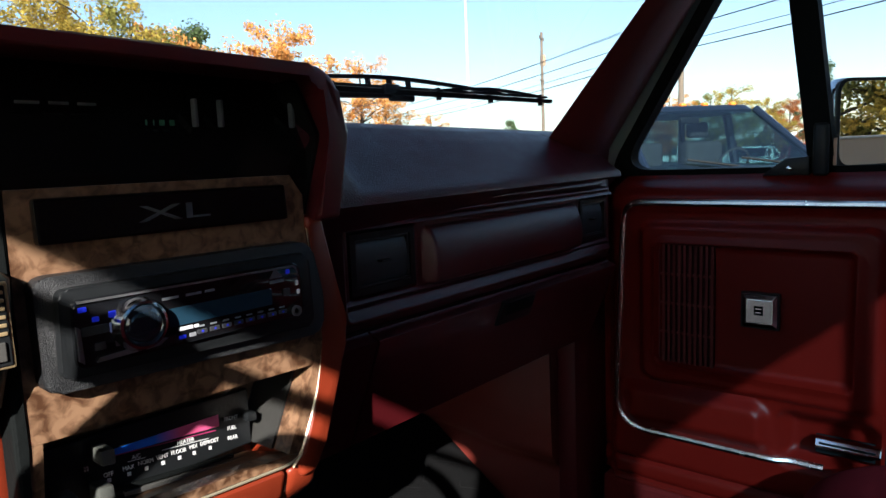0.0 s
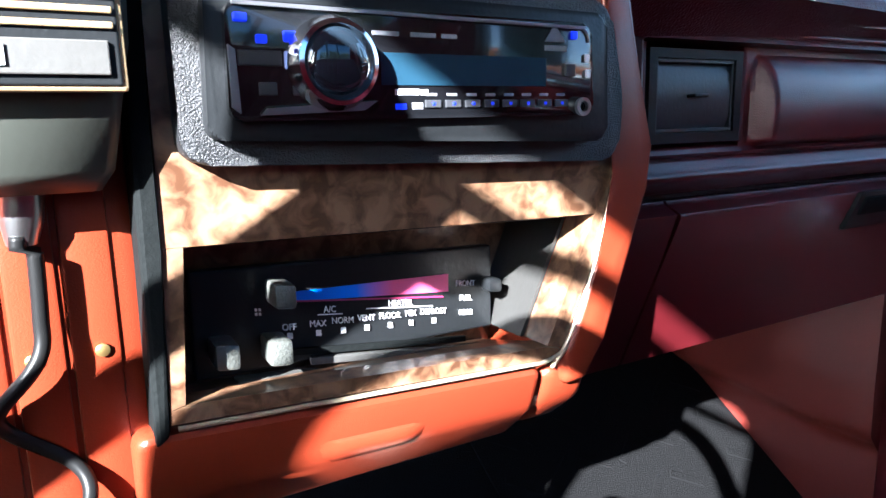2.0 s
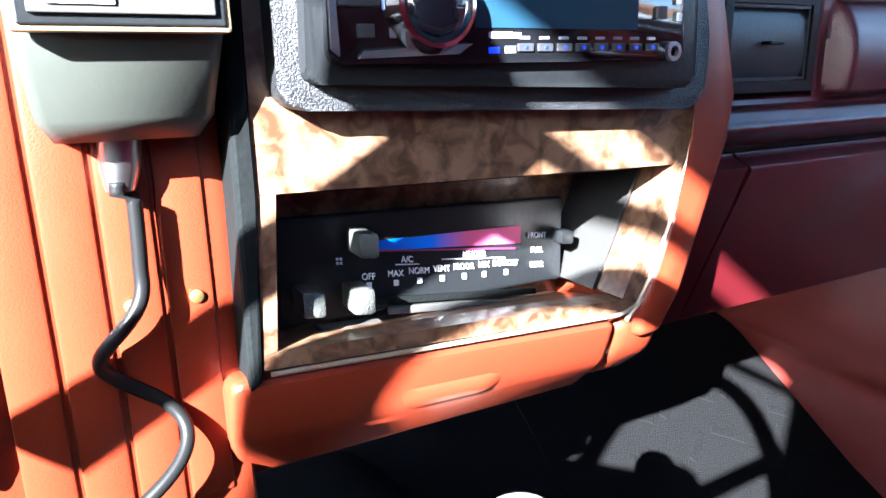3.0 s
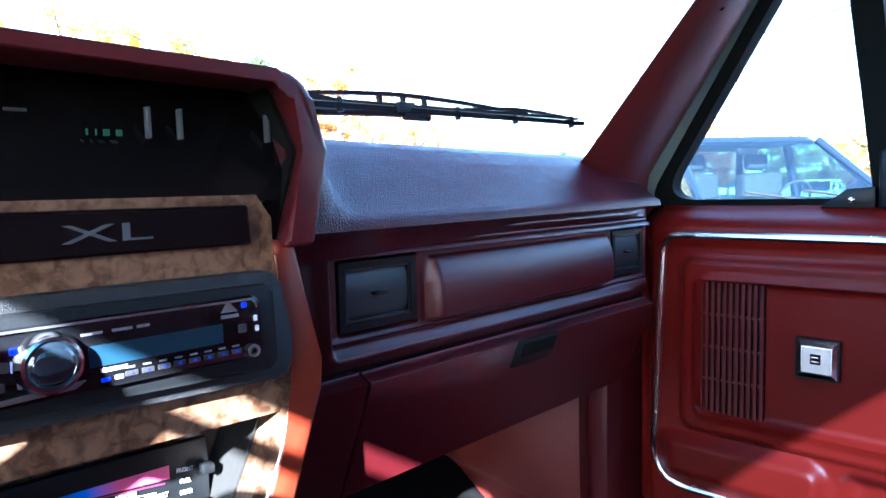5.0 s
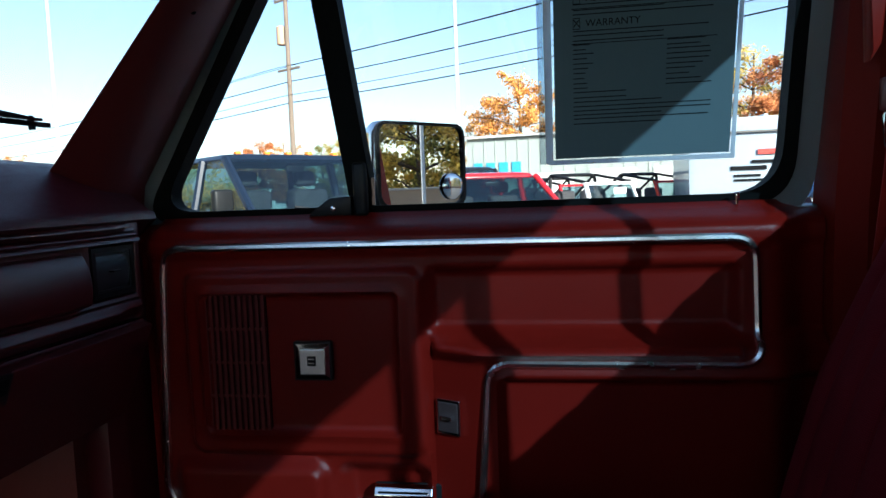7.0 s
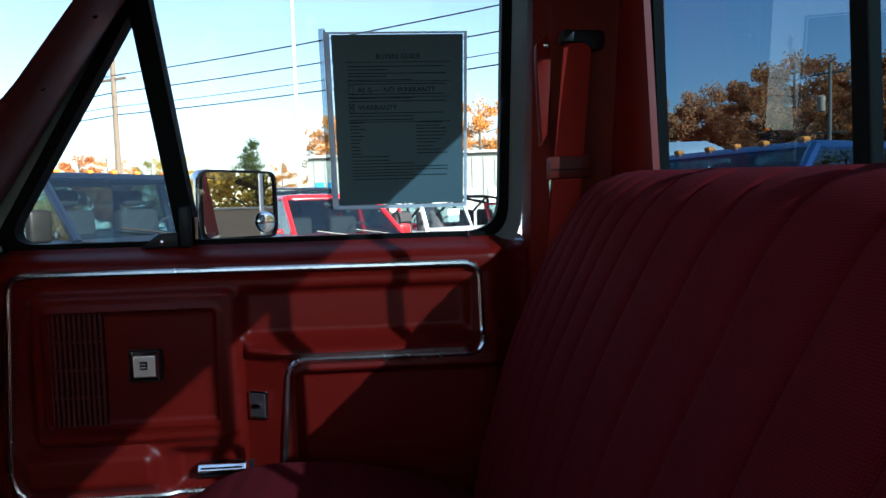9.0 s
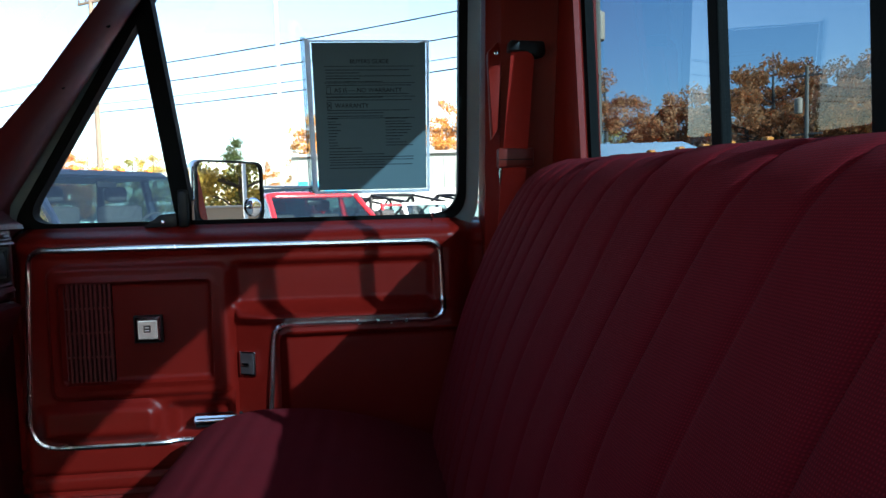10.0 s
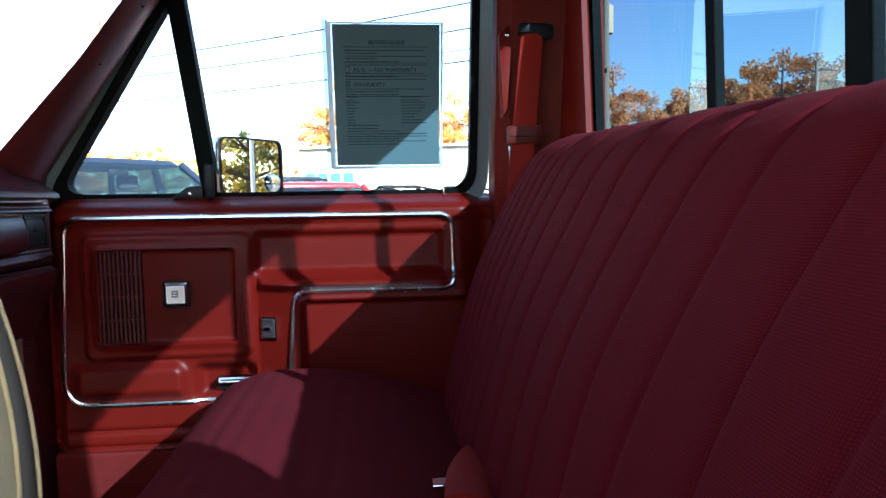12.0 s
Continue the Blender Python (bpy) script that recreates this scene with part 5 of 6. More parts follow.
for z, w0, w1, y0, y1 in ((1.386, 0.097, 0.133, 0.392, 0.425), (1.392, 0.093, 0.136, 0.386, 0.428), (1.425, 0.088, 0.140, 0.378, 0.430), (1.452, 0.086, 0.141, 0.376, 0.430), (1.456, 0.089, 0.138, 0.380, 0.426)):
    mrings.append([mb.verts.new((x, y, z)) for x, y in ((w0, y0 + 0.003), (w0 + 0.003, y0), (w1 - 0.003, y0), (w1, y0 + 0.003), (w1, y1), (w0, y1))])
for A, B in zip(mrings, mrings[1:]):
    for i in range(6):
        mb.faces.new((A[i], A[(i + 1) % 6], B[(i + 1) % 6], B[i]))
mb.faces.new(mrings[0]), mb.faces.new(mrings[-1])
smooth(part("case", mb, MICG, mic), 50)
GOLD = mat("tan_gold_trim", (0.45, 0.33, 0.18), 0.35, 0.5)
part("grille_frame", box((0.090, 0.3745, 1.4125), (0.1385, 0.379, 1.4515), 0.001), GOLD, mic, "tan trim round the grille")
part("grille_field", box((0.0915, 0.3738, 1.4140), (0.1370, 0.378, 1.4500), 0.0005), BLACK, mic)
for i in range(6):
    part("grille_bar", box((0.0925, 0.3728, 1.4278 + 0.0037 * i), (0.1360, 0.3745, 1.4295 + 0.0037 * i), 0.0004), GOLD, mic)
nm = part("name_field", box((0.094, 0.3726, 1.4165), (0.1345, 0.3742, 1.4250), 0.0004), GREYP, mic, "grey name field")
part("print_line", box((0.098, 0.3720, 1.4185), (0.112, 0.3728, 1.4235)), WHITE_INK, nm)
smooth(part("strain_relief", lathe([(0.006, 0), (0.0055, -0.010), (0.004, -0.016)], 14, pose(0.113, 0.405, 1.387)), BRUSHED, mic, "metal strain relief"))
cord = []
for i in range(160):
    k = i / 159
    a = k * 2 * math.pi * 3.2
    amp = 0.016 * step(k, 0.12, 0.3) * (1 - 0.25 * k)
    cord.append((0.112 - 0.055 * k * k + amp * math.sin(a), 0.402 - 0.004 * k + amp * 0.5 * math.cos(a), 1.374 - 0.21 * k))
smooth(part("cord", tube(cord, 0.0023, 10), mat("black_cord_rubber", (0.008, 0.008, 0.008), 0.40, spec=0.15), mic, "coiled black cord"), 180)

part("hanger", box((0.100, 0.440, 1.440), (0.120, 0.466, 1.452), 0.002), BRUSHED, mic, "metal hanger clip")
for o in mic.children_recursive:
    for v in o.data.vertices:
        v.co.x, v.co.z = v.co.x - 0.0165 - 0.10 * max(0, 1.41 - v.co.z) * (1 if v.co.z > 1.37 else 0), v.co.z - 0.016

MIC_AT = Vector((0.099, 0.167, 1.392))
for o in mic.children:
    if not o.name.startswith("hanger"):
        for v in o.data.vertices:
            v.co = MIC_AT + (v.co - MIC_AT) * 1.20 + Vector((0.0085, 0, -0.005))
            v.co.y = min(v.co.y, 0.4545)
        for c in o.children:
            for v in c.data.vertices:
                v.co = MIC_AT + (v.co - MIC_AT) * 1.20 + Vector((0.0085, 0, -0.005))

# floor: mats, tunnel, gear levers
smooth(tagged(part("floor_tunnel", sheet(lambda x, y: (x, y, FLOOR_Z + 0.16 * step(0.28 - abs(x - 0.22), 0, 0.20) * step(y, -0.1, 0.35)), lin(-0.10, 0.54, 24), lin(0.15, 1.04, 16), back=(0, 0, -0.02)), MAT_RUBBER), "black rubber covered transmission tunnel", "floor", kind="structure"))
heap = thing("floor_mat", "black ribbed rubber floor mat in the footwell", "floor mat")
part("sheet", box((0.55, 0.28, FLOOR_Z + 0.002), (0.96, 0.64, FLOOR_Z + 0.010), 0.004), MAT_RUBBER, heap)
TREAD = part("tread", box((-0.026, -0.006, 0), (0.026, 0.006, 0.004), 0.0015), MAT_RUBBER, heap)
TREAD.matrix_basis = pose(0.60, 0.32, FLOOR_Z + 0.009, 0, 0, 35)
SLOPE = math.degrees(math.atan2(1.055 - 0.827, 1.02 - 0.68))
for i in range(12):
    for j in range(7):
        y = 0.32 + 0.055 * i
        if (i, j) == (0, 0) or 0.58 < y < 0.69:
            continue
        o = new("tread", TREAD.data)
        o.parent = heap
        base = pose(0.59 + 0.060 * j, y, FLOOR_Z + 0.009) if y < 0.62 else pose(0.59 + 0.060 * j, y, 0.829 + (y - 0.68) * 0.6706, SLOPE)
        o.matrix_basis = base @ pose(0, 0, 0, 0, 0, 35 if j % 2 else -35)
slope_sheet = part("upper_sheet", box((0.55, 0.0, 0.001), (0.965, 0.42, 0.004), 0.001), MAT_RUBBER, heap)
slope_sheet.matrix_basis = pose(0, 0.672, 0.8225, SLOPE)
lev = thing("gear_lever", "black transfer case lever with a pale knob", "gear lever")
part("shaft", tube([(0.30, 0.56, 0.93), (0.28, 0.49, 1.06), (0.272, 0.458, 1.125)], 0.008, 10), BLACK, lev)
smooth(part("knob", lathe([(0.006, -0.03), (0.018, -0.022), (0.024, -0.006), (0.024, 0.004), (0.018, 0.010), (0.001, 0.011)], 24, pose(0.270, 0.450, 1.142, 20)), mat("ivory_plastic", (0.55, 0.50, 0.40), 0.35), lev, "ivory shift knob"), 50)
smooth(part("boot", lathe([(0.07, 0), (0.05, 0.02), (0.03, 0.05), (0.012, 0.07)], 18, pose(0.30, 0.57, 0.92)), RUBBER, lev, "rubber boot"))

for t_, s_ in ((0.25, 1), (0.62, 1)):
    p = Vector((0.951, 0.43, 1.63)).lerp(Vector((0.915, 0.20, 1.90)), t_)
    tagged(smooth(part("trim_screw", lathe([(0.005, 0), (0.005, 0.002), (0.003, 0.003)], 12, Matrix.Translation(p) @ pose(0, 0, 0, 60, 0, -40)), RUBBER)), "dark screw in the windshield pillar trim", "screw", kind="structure")


# ---- outside ----
tagged(part("ground", sheet(lambda x, y: (x, y, 0.0), [-900, -100, -20, 20, 100, 900], [-900, -100, -20, 20, 100, 900], back=(0, 0, -0.5)), ASPHALT), "grey asphalt of a car lot", "ground", kind="structure")


def leaf_mat(name, col):
    """Leaves: colour that changes from leaf to leaf, with light through them."""
    m = bpy.data.materials.new(name)
    m.use_nodes = True
    t = m.node_tree
    b = t.nodes["Principled BSDF"]
    g, r = t.nodes.new("ShaderNodeNewGeometry"), t.nodes.new("ShaderNodeValToRGB")
    t.links.new(g.outputs["Random Per Island"], r.inputs[0])
    r.color_ramp.elements[0].color = (*[c * 0.45 for c in col], 1)
    r.color_ramp.elements[1].color = (*[min(1, c * 1.5) for c in col], 1)
    t.links.new(r.outputs[0], b.inputs["Base Color"])
    b.inputs["Roughness"].default_value = 0.7
    tr, mx, out = t.nodes.new("ShaderNodeBsdfTranslucent"), t.nodes.new("ShaderNodeMixShader"), t.nodes["Material Output"]
    t.links.new(r.outputs[0], tr.inputs[0])
    mx.inputs[0].default_value = 0.45
    t.links.new(b.outputs[0], mx.inputs[1])
    t.links.new(tr.outputs[0], mx.inputs[2])
    t.links.new(mx.outputs[0], out.inputs[0])
    return m


BARK = mat("bark", (0.10, 0.075, 0.055), 0.9, scale=12, vary=0.4, bump=0.8)
LEAVES = {k: leaf_mat(k + "_leaves", c) for k, c in (("orange", (0.66, 0.31, 0.075)), ("yellow", (0.58, 0.43, 0.09)), ("rust", (0.58, 0.235, 0.085)), ("olive", (0.28, 0.26, 0.06)), ("pine", (0.08, 0.12, 0.04)))}


def tree(kind, label, h, seed, leaves=10000, spread=0.36, low=0.28, leaf=0.092):
    """A tapered trunk with limbs, and a crown of many small leaves in uneven clumps."""
    rd = random.Random(seed)
    ob = thing("tree", label, "tree", "trees round the lot")
    bm = bmesh.new()
    top = h * 0.86
    tr = [(0.12 * math.sin(k * 3 + seed) * k, 0.10 * math.cos(k * 2 + seed) * k, top * k) for k in lin(0, 1, 9)]
    tube(tr, 0, 8, bm=bm, radii=[0.022 * h * (1 - 0.85 * k) + 0.01 for k in lin(0, 1, 9)])
    clumps = []
    n = 34
    for i in range(n):
        k = low + (0.95 - low) * i / n
        a = i * 2.4 + rd.uniform(-0.5, 0.5)
        w = spread * h * (0.35 + 0.65 * math.sin(math.pi * min(1, (k - low) / (1 - low) * 0.85 + 0.15))) * rd.uniform(0.6, 1.1)
        if kind == "pine":
            w = spread * h * 0.62 * (1.08 - k) / (1 - low) * rd.uniform(0.7, 1.1)
        base = Vector(tr[min(8, int(k * 8))])
        end = base + Vector((w * math.cos(a), w * math.sin(a), h * rd.uniform(0.02, 0.12)))
        mid = base.lerp(end, 0.5) + Vector((0, 0, h * 0.02))
        tube([base, mid, end], 0, 5, bm=bm, radii=[0.007 * h * (1.1 - k), 0.004 * h, 0.0012 * h])
        for f in (0.55, 0.8, 1.0):
            clumps.append((base.lerp(end, f) + Vector((rd.uniform(-1, 1), rd.uniform(-1, 1), rd.uniform(-0.5, 0.8))) * 0.03 * h, h * rd.uniform(0.028, 0.060)))
    clumps.append((Vector(tr[-1]), h * 0.07))
    smooth(part("trunk", bm, BARK, ob))
    vs, fs = [], []
    for i in range(leaves):
        c, r = clumps[rd.randrange(len(clumps))]
        d = Vector((rd.gauss(0, 1), rd.gauss(0, 1), rd.gauss(0, 0.8)))
        p = c + d.normalized() * r * 1.15 * rd.random() ** 0.45
        u = Vector((rd.gauss(0, 1), rd.gauss(0, 1), rd.gauss(0, 1))).normalized()
        w = u.orthogonal().normalized()
        s = leaf * rd.uniform(0.6, 1.4) * h / 11
        b0 = len(vs)
        vs += [p - u * s, p + w * s * 0.62, p + u * s, p - w * s * 0.62]
        fs.append((b0, b0 + 1, b0 + 2, b0 + 3))
    me = bpy.data.meshes.new("crown")
    me.from_pydata(vs, [], fs)
    me.materials.append(LEAVES[kind])
    cr = new("crown", me)
    cr.parent = ob
    return ob


def polar(az, d, z=0.0):
    """A place by its bearing from the cab, in degrees from the truck's right towards its front."""
    return Vector((d * math.cos(radians(az)), d * math.sin(radians(az)), z))


MASTERS = {
    "orange": [tree("orange", "autumn tree with orange leaves and bare twigs", 11, 3), tree("orange", "autumn tree with orange leaves and bare twigs", 11, 8, 7000)],
    "yellow": [tree("yellow", "broad autumn tree with yellow leaves", 11, 5, 12000, 0.42, 0.2), tree("yellow", "broad autumn tree with yellow leaves", 11, 15, 10000, 0.40, 0.2)],
    "rust": [tree("rust", "autumn oak with rust-brown leaves", 11, 7, 22000, 0.42, 0.10, 0.10), tree("rust", "autumn oak with rust-brown leaves", 11, 21, 20000, 0.40, 0.10, 0.10)],
    "olive": [tree("olive", "full tree with olive green leaves", 11, 9, 12000, 0.40, 0.18)],
    "pine": [tree("pine", "tall pine with dark green needles", 11, 12, 9000, 0.34, 0.35)],
}
used = set()


def plant(kind, az, d, h, var=0):
    ob = MASTERS[kind][var % len(MASTERS[kind])]
    m = Matrix.Translation(polar(az, d)) @ pose(0, 0, 0, 0, 0, az * 7 + d) @ Matrix.Scale(h * 1.10 / 11 / ob.scale.x, 4)
    if ob.name in used:
        copy_thing(ob, m)
    else:
        ob.matrix_basis = m
        used.add(ob.name)


# seen to the right
for kind, az, d, h, v in (
        ("orange", 2.0, 62, 12.0, 0), ("orange", 4.2, 66, 10.0, 1), ("orange", -8.0, 60, 11.0, 0), ("orange", -6.5, 64, 9.5, 1), ("yellow", -16.0, 56, 11.5, 0), ("orange", -13.8, 60, 10.0, 0),
        ("yellow", 17.0, 70, 7.2, 1), ("olive", 18.5, 74, 7.0, 0), ("orange", 21.5, 72, 7.4, 1), ("yellow", 14.6, 80, 6.6, 0), ("pine", 10.9, 66, 8.6, 0), ("rust", 13.0, 85, 6.6, 1), ("orange", 8.6, 78, 7.0, 0), ("rust", 23.4, 70, 7.2, 0),
        # before the windshield
        ("pine", 34.2, 60, 4.8, 0), ("orange", 40.8, 70, 6.2, 0), ("orange", 46.5, 52, 9.5, 0), ("orange", 44.6, 56, 8.1, 1), ("orange", 52.8, 55, 12.7, 0), ("orange", 55.0, 58, 10.6, 1), ("orange", 56.8, 56, 11.3, 1),
        ("pine", 59.2, 50, 11.5, 0), ("orange", 61.2, 48, 10.8, 0), ("olive", 63.8, 46, 11.5, 0), ("yellow", 66.4, 45, 11.8, 1), ("yellow", 69.6, 44, 11.5, 0), ("yellow", 73.0, 44, 12.2, 1), ("orange", 77.0, 46, 11.3, 1), ("yellow", 82.0, 48, 12.4, 0),
        # behind the cab
        ("rust", -19.8, 52, 11.2, 0), ("rust", -22.6, 58, 8.9, 1), ("rust", -24.6, 62, 9.7, 0), ("rust", -26.6, 56, 10.2, 1), ("rust", -28.6, 62, 9.1, 0), ("rust", -30.4, 54, 10.9, 0), ("rust", -32.4, 52, 11.1, 1), ("rust", -34.6, 58, 9.6, 1), ("rust", -36.6, 52, 10.4, 0), ("rust", -38.8, 52, 10.8, 0), ("rust", -41, 54, 10.6, 1), ("rust", -44, 52, 10.8, 0),
        ("rust", -23.5, 74, 9.8, 0), ("rust", -27.8, 76, 10.2, 1), ("rust", -33.6, 74, 11.1, 0), ("rust", -39.8, 74, 11.5, 1),
        ("olive", -52, 34, 10.5, 0), ("yellow", -58, 30, 10.0, 0), ("olive", -63, 32, 11.0, 0), ("yellow", -68, 28, 10.0, 1), ("olive", -73, 30, 11.0, 0), ("yellow", -78, 28, 10.5, 0), ("olive", -83, 30, 11.5, 0), ("yellow", -88, 30, 10.5, 1), ("olive", -94, 34, 11.0, 0), ("orange", -100, 36, 10.0, 0), ("rust", -108, 40, 10.0, 1), ("rust", -118, 44, 10.0, 0)):
    plant(kind, az, d, h, v)

# ---- buildings ----
METAL_WALL = mat("grey_ribbed_metal", (0.25, 0.28, 0.26), 0.5, scale=3, vary=0.08)
WHITE_WALL = mat("white_painted_wall", (0.75, 0.75, 0.72), 0.6, scale=2, vary=0.06)
DOOR_GREY = mat("weathered_off_white_paint", (0.50, 0.50, 0.47), 0.6, scale=3, vary=0.12)
DARKGLASS = mat("dark_window_glass", (0.03, 0.045, 0.055), 0.05, coat=0.5)
hall = thing("workshop_hall", "long grey metal hall with white lower doors", "building")
HM = Matrix.Translation(polar(-4, 44)) @ pose(0, 0, 0, 0, 0, -8)
wl = part("wall", box((0, -9.5, 0), (14, 8.2, 4.9)), METAL_WALL, hall)
wl.matrix_basis = HM
rf = part("roof", prism([(-0.3, 4.9), (7, 5.5), (14.3, 4.9), (14.3, 5.05), (7, 5.65), (-0.3, 5.05)], "y", -9.8, 8.5), mat("grey_metal_roof", (0.35, 0.36, 0.36), 0.45, scale=3), hall)
rf.matrix_basis = HM
for i in range(24):
    o = part("rib", box((-0.05, -9.3 + 0.74 * i, 0), (0.0, -9.24 + 0.74 * i, 4.85)), METAL_WALL, hall)
    o.matrix_basis = HM
for y0, y1, z0, z1 in ((-7.2, -3.6, 0, 2.6), (-2.6, 0.2, 0, 2.6), (1.2, 3.6, 0, 2.5)):
    o = part("door", box((-0.08, y0, z0), (0.02, y1, z1), 0.02), DOOR_GREY, hall, "off-white roller door")
    o.matrix_basis = HM
for i in range(4):
    o = part("window", box((-0.09, 4.6 + 0.85 * i, 2.5), (0.02, 5.2 + 0.85 * i, 3.3), 0.02), mat("blue_awning_glass", (0.03, 0.25, 0.42), 0.2), hall, "blue framed window")
    o.matrix_basis = HM
store = thing("store_building", "low white flat-roofed building far off", "building")
for nm, lo, hi, m in (("wall", (0, 0, 0), (10, 22, 3.6), WHITE_WALL), ("fascia", (-0.3, -0.3, 3.2), (10.3, 22.3, 3.9), mat("cream_fascia", (0.6, 0.58, 0.5), 0.6))):
    o = part(nm, box(lo, hi), m, store)
    o.matrix_basis = Matrix.Translation(polar(9.5, 92)) @ pose(0, 0, 0, 0, 0, 12)
for i in range(6):
    o = part("window", box((-0.08, 1.5 + 3.4 * i, 0.8), (0.02, 3.9 + 3.4 * i, 2.6), 0.02), DARKGLASS, store)
    o.matrix_basis = Matrix.Translation(polar(9.5, 92)) @ pose(0, 0, 0, 0, 0, 12)
bank = thing("boundary_wall", "low tan wall along the back of the lot", "wall")
o = part("wall", box((-16, -0.15, 0), (16, 0.15, 1.62), 0.02), mat("tan_wall", (0.42, 0.27, 0.17), 0.8, scale=3, vary=0.12), bank)
o.matrix_basis = Matrix.Translation((3, -25, 0)) @ pose(0, 0, 0, 0, 0, 4)
o = part("coping", box((-16.1, -0.22, 1.62), (16.1, 0.22, 1.70), 0.02), mat("pale_coping", (0.5, 0.44, 0.36), 0.8, scale=5), bank)
o.matrix_basis = Matrix.Translation((3, -25, 0)) @ pose(0, 0, 0, 0, 0, 4)

# ---- poles and wires ----
POLE_W = mat("weathered_pole_wood", (0.16, 0.12, 0.09), 0.9, scale=15, vary=0.3, bump=0.5)


def utility_pole(az, d, h, turn):
    ob = thing("utility_pole", "weathered wooden utility pole with crossarm", "pole", "utility poles")
    b = polar(az, d)
    part("shaft", tube([b, b + Vector((0, 0, h))], 0, 10, radii=[0.13, 0.09]), POLE_W, ob)
    m = Matrix.Translation(b + Vector((0, 0, h - 0.5))) @ pose(0, 0, 0, 0, 0, turn)
    for dz in (0.0, -3.0):
        o = part("crossarm", box((-0.75, -0.04, dz - 0.05), (0.75, 0.04, dz + 0.05), 0.01), POLE_W, ob)
        o.matrix_basis = m
    o = smooth(part("transformer", lathe([(0.20, 0), (0.22, 0.05), (0.22, 0.75), (0.12, 0.82)], 16, pose(0.38, 0, -1.9)), mat("rusty_grey_can", (0.45, 0.30, 0.2), 0.6), ob, "rust-stained transformer can"))
    o.matrix_basis = m
    for x in (-0.7, -0.3, 0.3, 0.7):
        o = smooth(part("insulator", lathe([(0.03, 0.06), (0.05, 0.12), (0.03, 0.18)], 10, pose(x, 0, 0)), GREYP, ob))
        o.matrix_basis = m
    return ob


utility_pole(20.7, 31, 10.6, 60)
utility_pole(31.5, 52, 10.5, 20)
utility_pole(-34.6, 40, 8.2, 40)
P1 = polar(20.7, 31)
run = Vector((-6.5, -10.4, 0)).normalized()
WIRE_END = 20.55
P2 = P1 + run * WIRE_END
utility_pole(math.degrees(math.atan2(P2.y, P2.x)), P2.length, 8.4, -19)
for z0, z1, off in ((5.7, 5.9, 0.2), (5.95, 6.15, -0.2), (6.6, 6.9, 0.1), (7.4, 7.9, 0.5), (7.1, 7.5, -0.6)):
    side = Vector((-run.y, run.x, 0)) * off
    a, b = P1 + side - run * 45, P1 + side
    c = P1 + side + run * WIRE_END
    pts = [a.lerp(b, k) + Vector((0, 0, z0 - 1.2 * k * (1 - k))) for k in lin(0, 1, 8)] + [b.lerp(c, k) + Vector((0, 0, z0 + (z1 - z0) * k * WIRE_END / 42 - 0.6 * k * (1 - k))) for k in lin(0.1, 1, 10)]
    tagged(part("power_line", tube(pts, 0.022 if off in (0.1, 0.2) else 0.014, 5), RUBBER), "black overhead power line between the poles", "cable", "power lines")


def light_pole(az, d, h):
    ob = thing("light_pole", "slim white metal light pole", "pole", "light poles")
    b = polar(az, d)
    part("shaft", tube([b, b + Vector((0, 0, h))], 0, 10, radii=[0.048, 0.036]), mat("white_metal", (0.55, 0.55, 0.55), 0.4), ob)
    part("lamp_head", box(b + Vector((-0.5, -0.15, h)), b + Vector((0.5, 0.15, h + 0.15)), 0.03), GREYP, ob)


light_pole(6.9, 17, 8.5)
light_pole(37.6, 24, 9.0)
light_pole(-85.0, 14, 8.0)


# ---- vehicles ----
TYRE = mat("tyre_rubber", (0.02, 0.02, 0.02), 0.8, scale=30, bump=0.2)
CARGLASS = glass_mat("car_glass", (0.24, 0.38, 0.40), base=0.15)
SEATS = mat("dark_car_seat", (0.03, 0.03, 0.033), 0.8)
AMBER = mat("amber_lens", (0.75, 0.22, 0.03), 0.25)


def loft(secs, bm=None):
    """Skin over sections, each a loop of as many points."""
    bm = bm or bmesh.new()
    rings = [[bm.verts.new(p) for p in s] for s in secs]
    n = len(secs[0])
    for A, B in zip(rings, rings[1:]):
        for i in range(n):
            bm.faces.new((A[i], A[(i + 1) % n], B[(i + 1) % n], B[i]))
    bm.faces.new(rings[0][::-1]), bm.faces.new(rings[-1])
    return bm


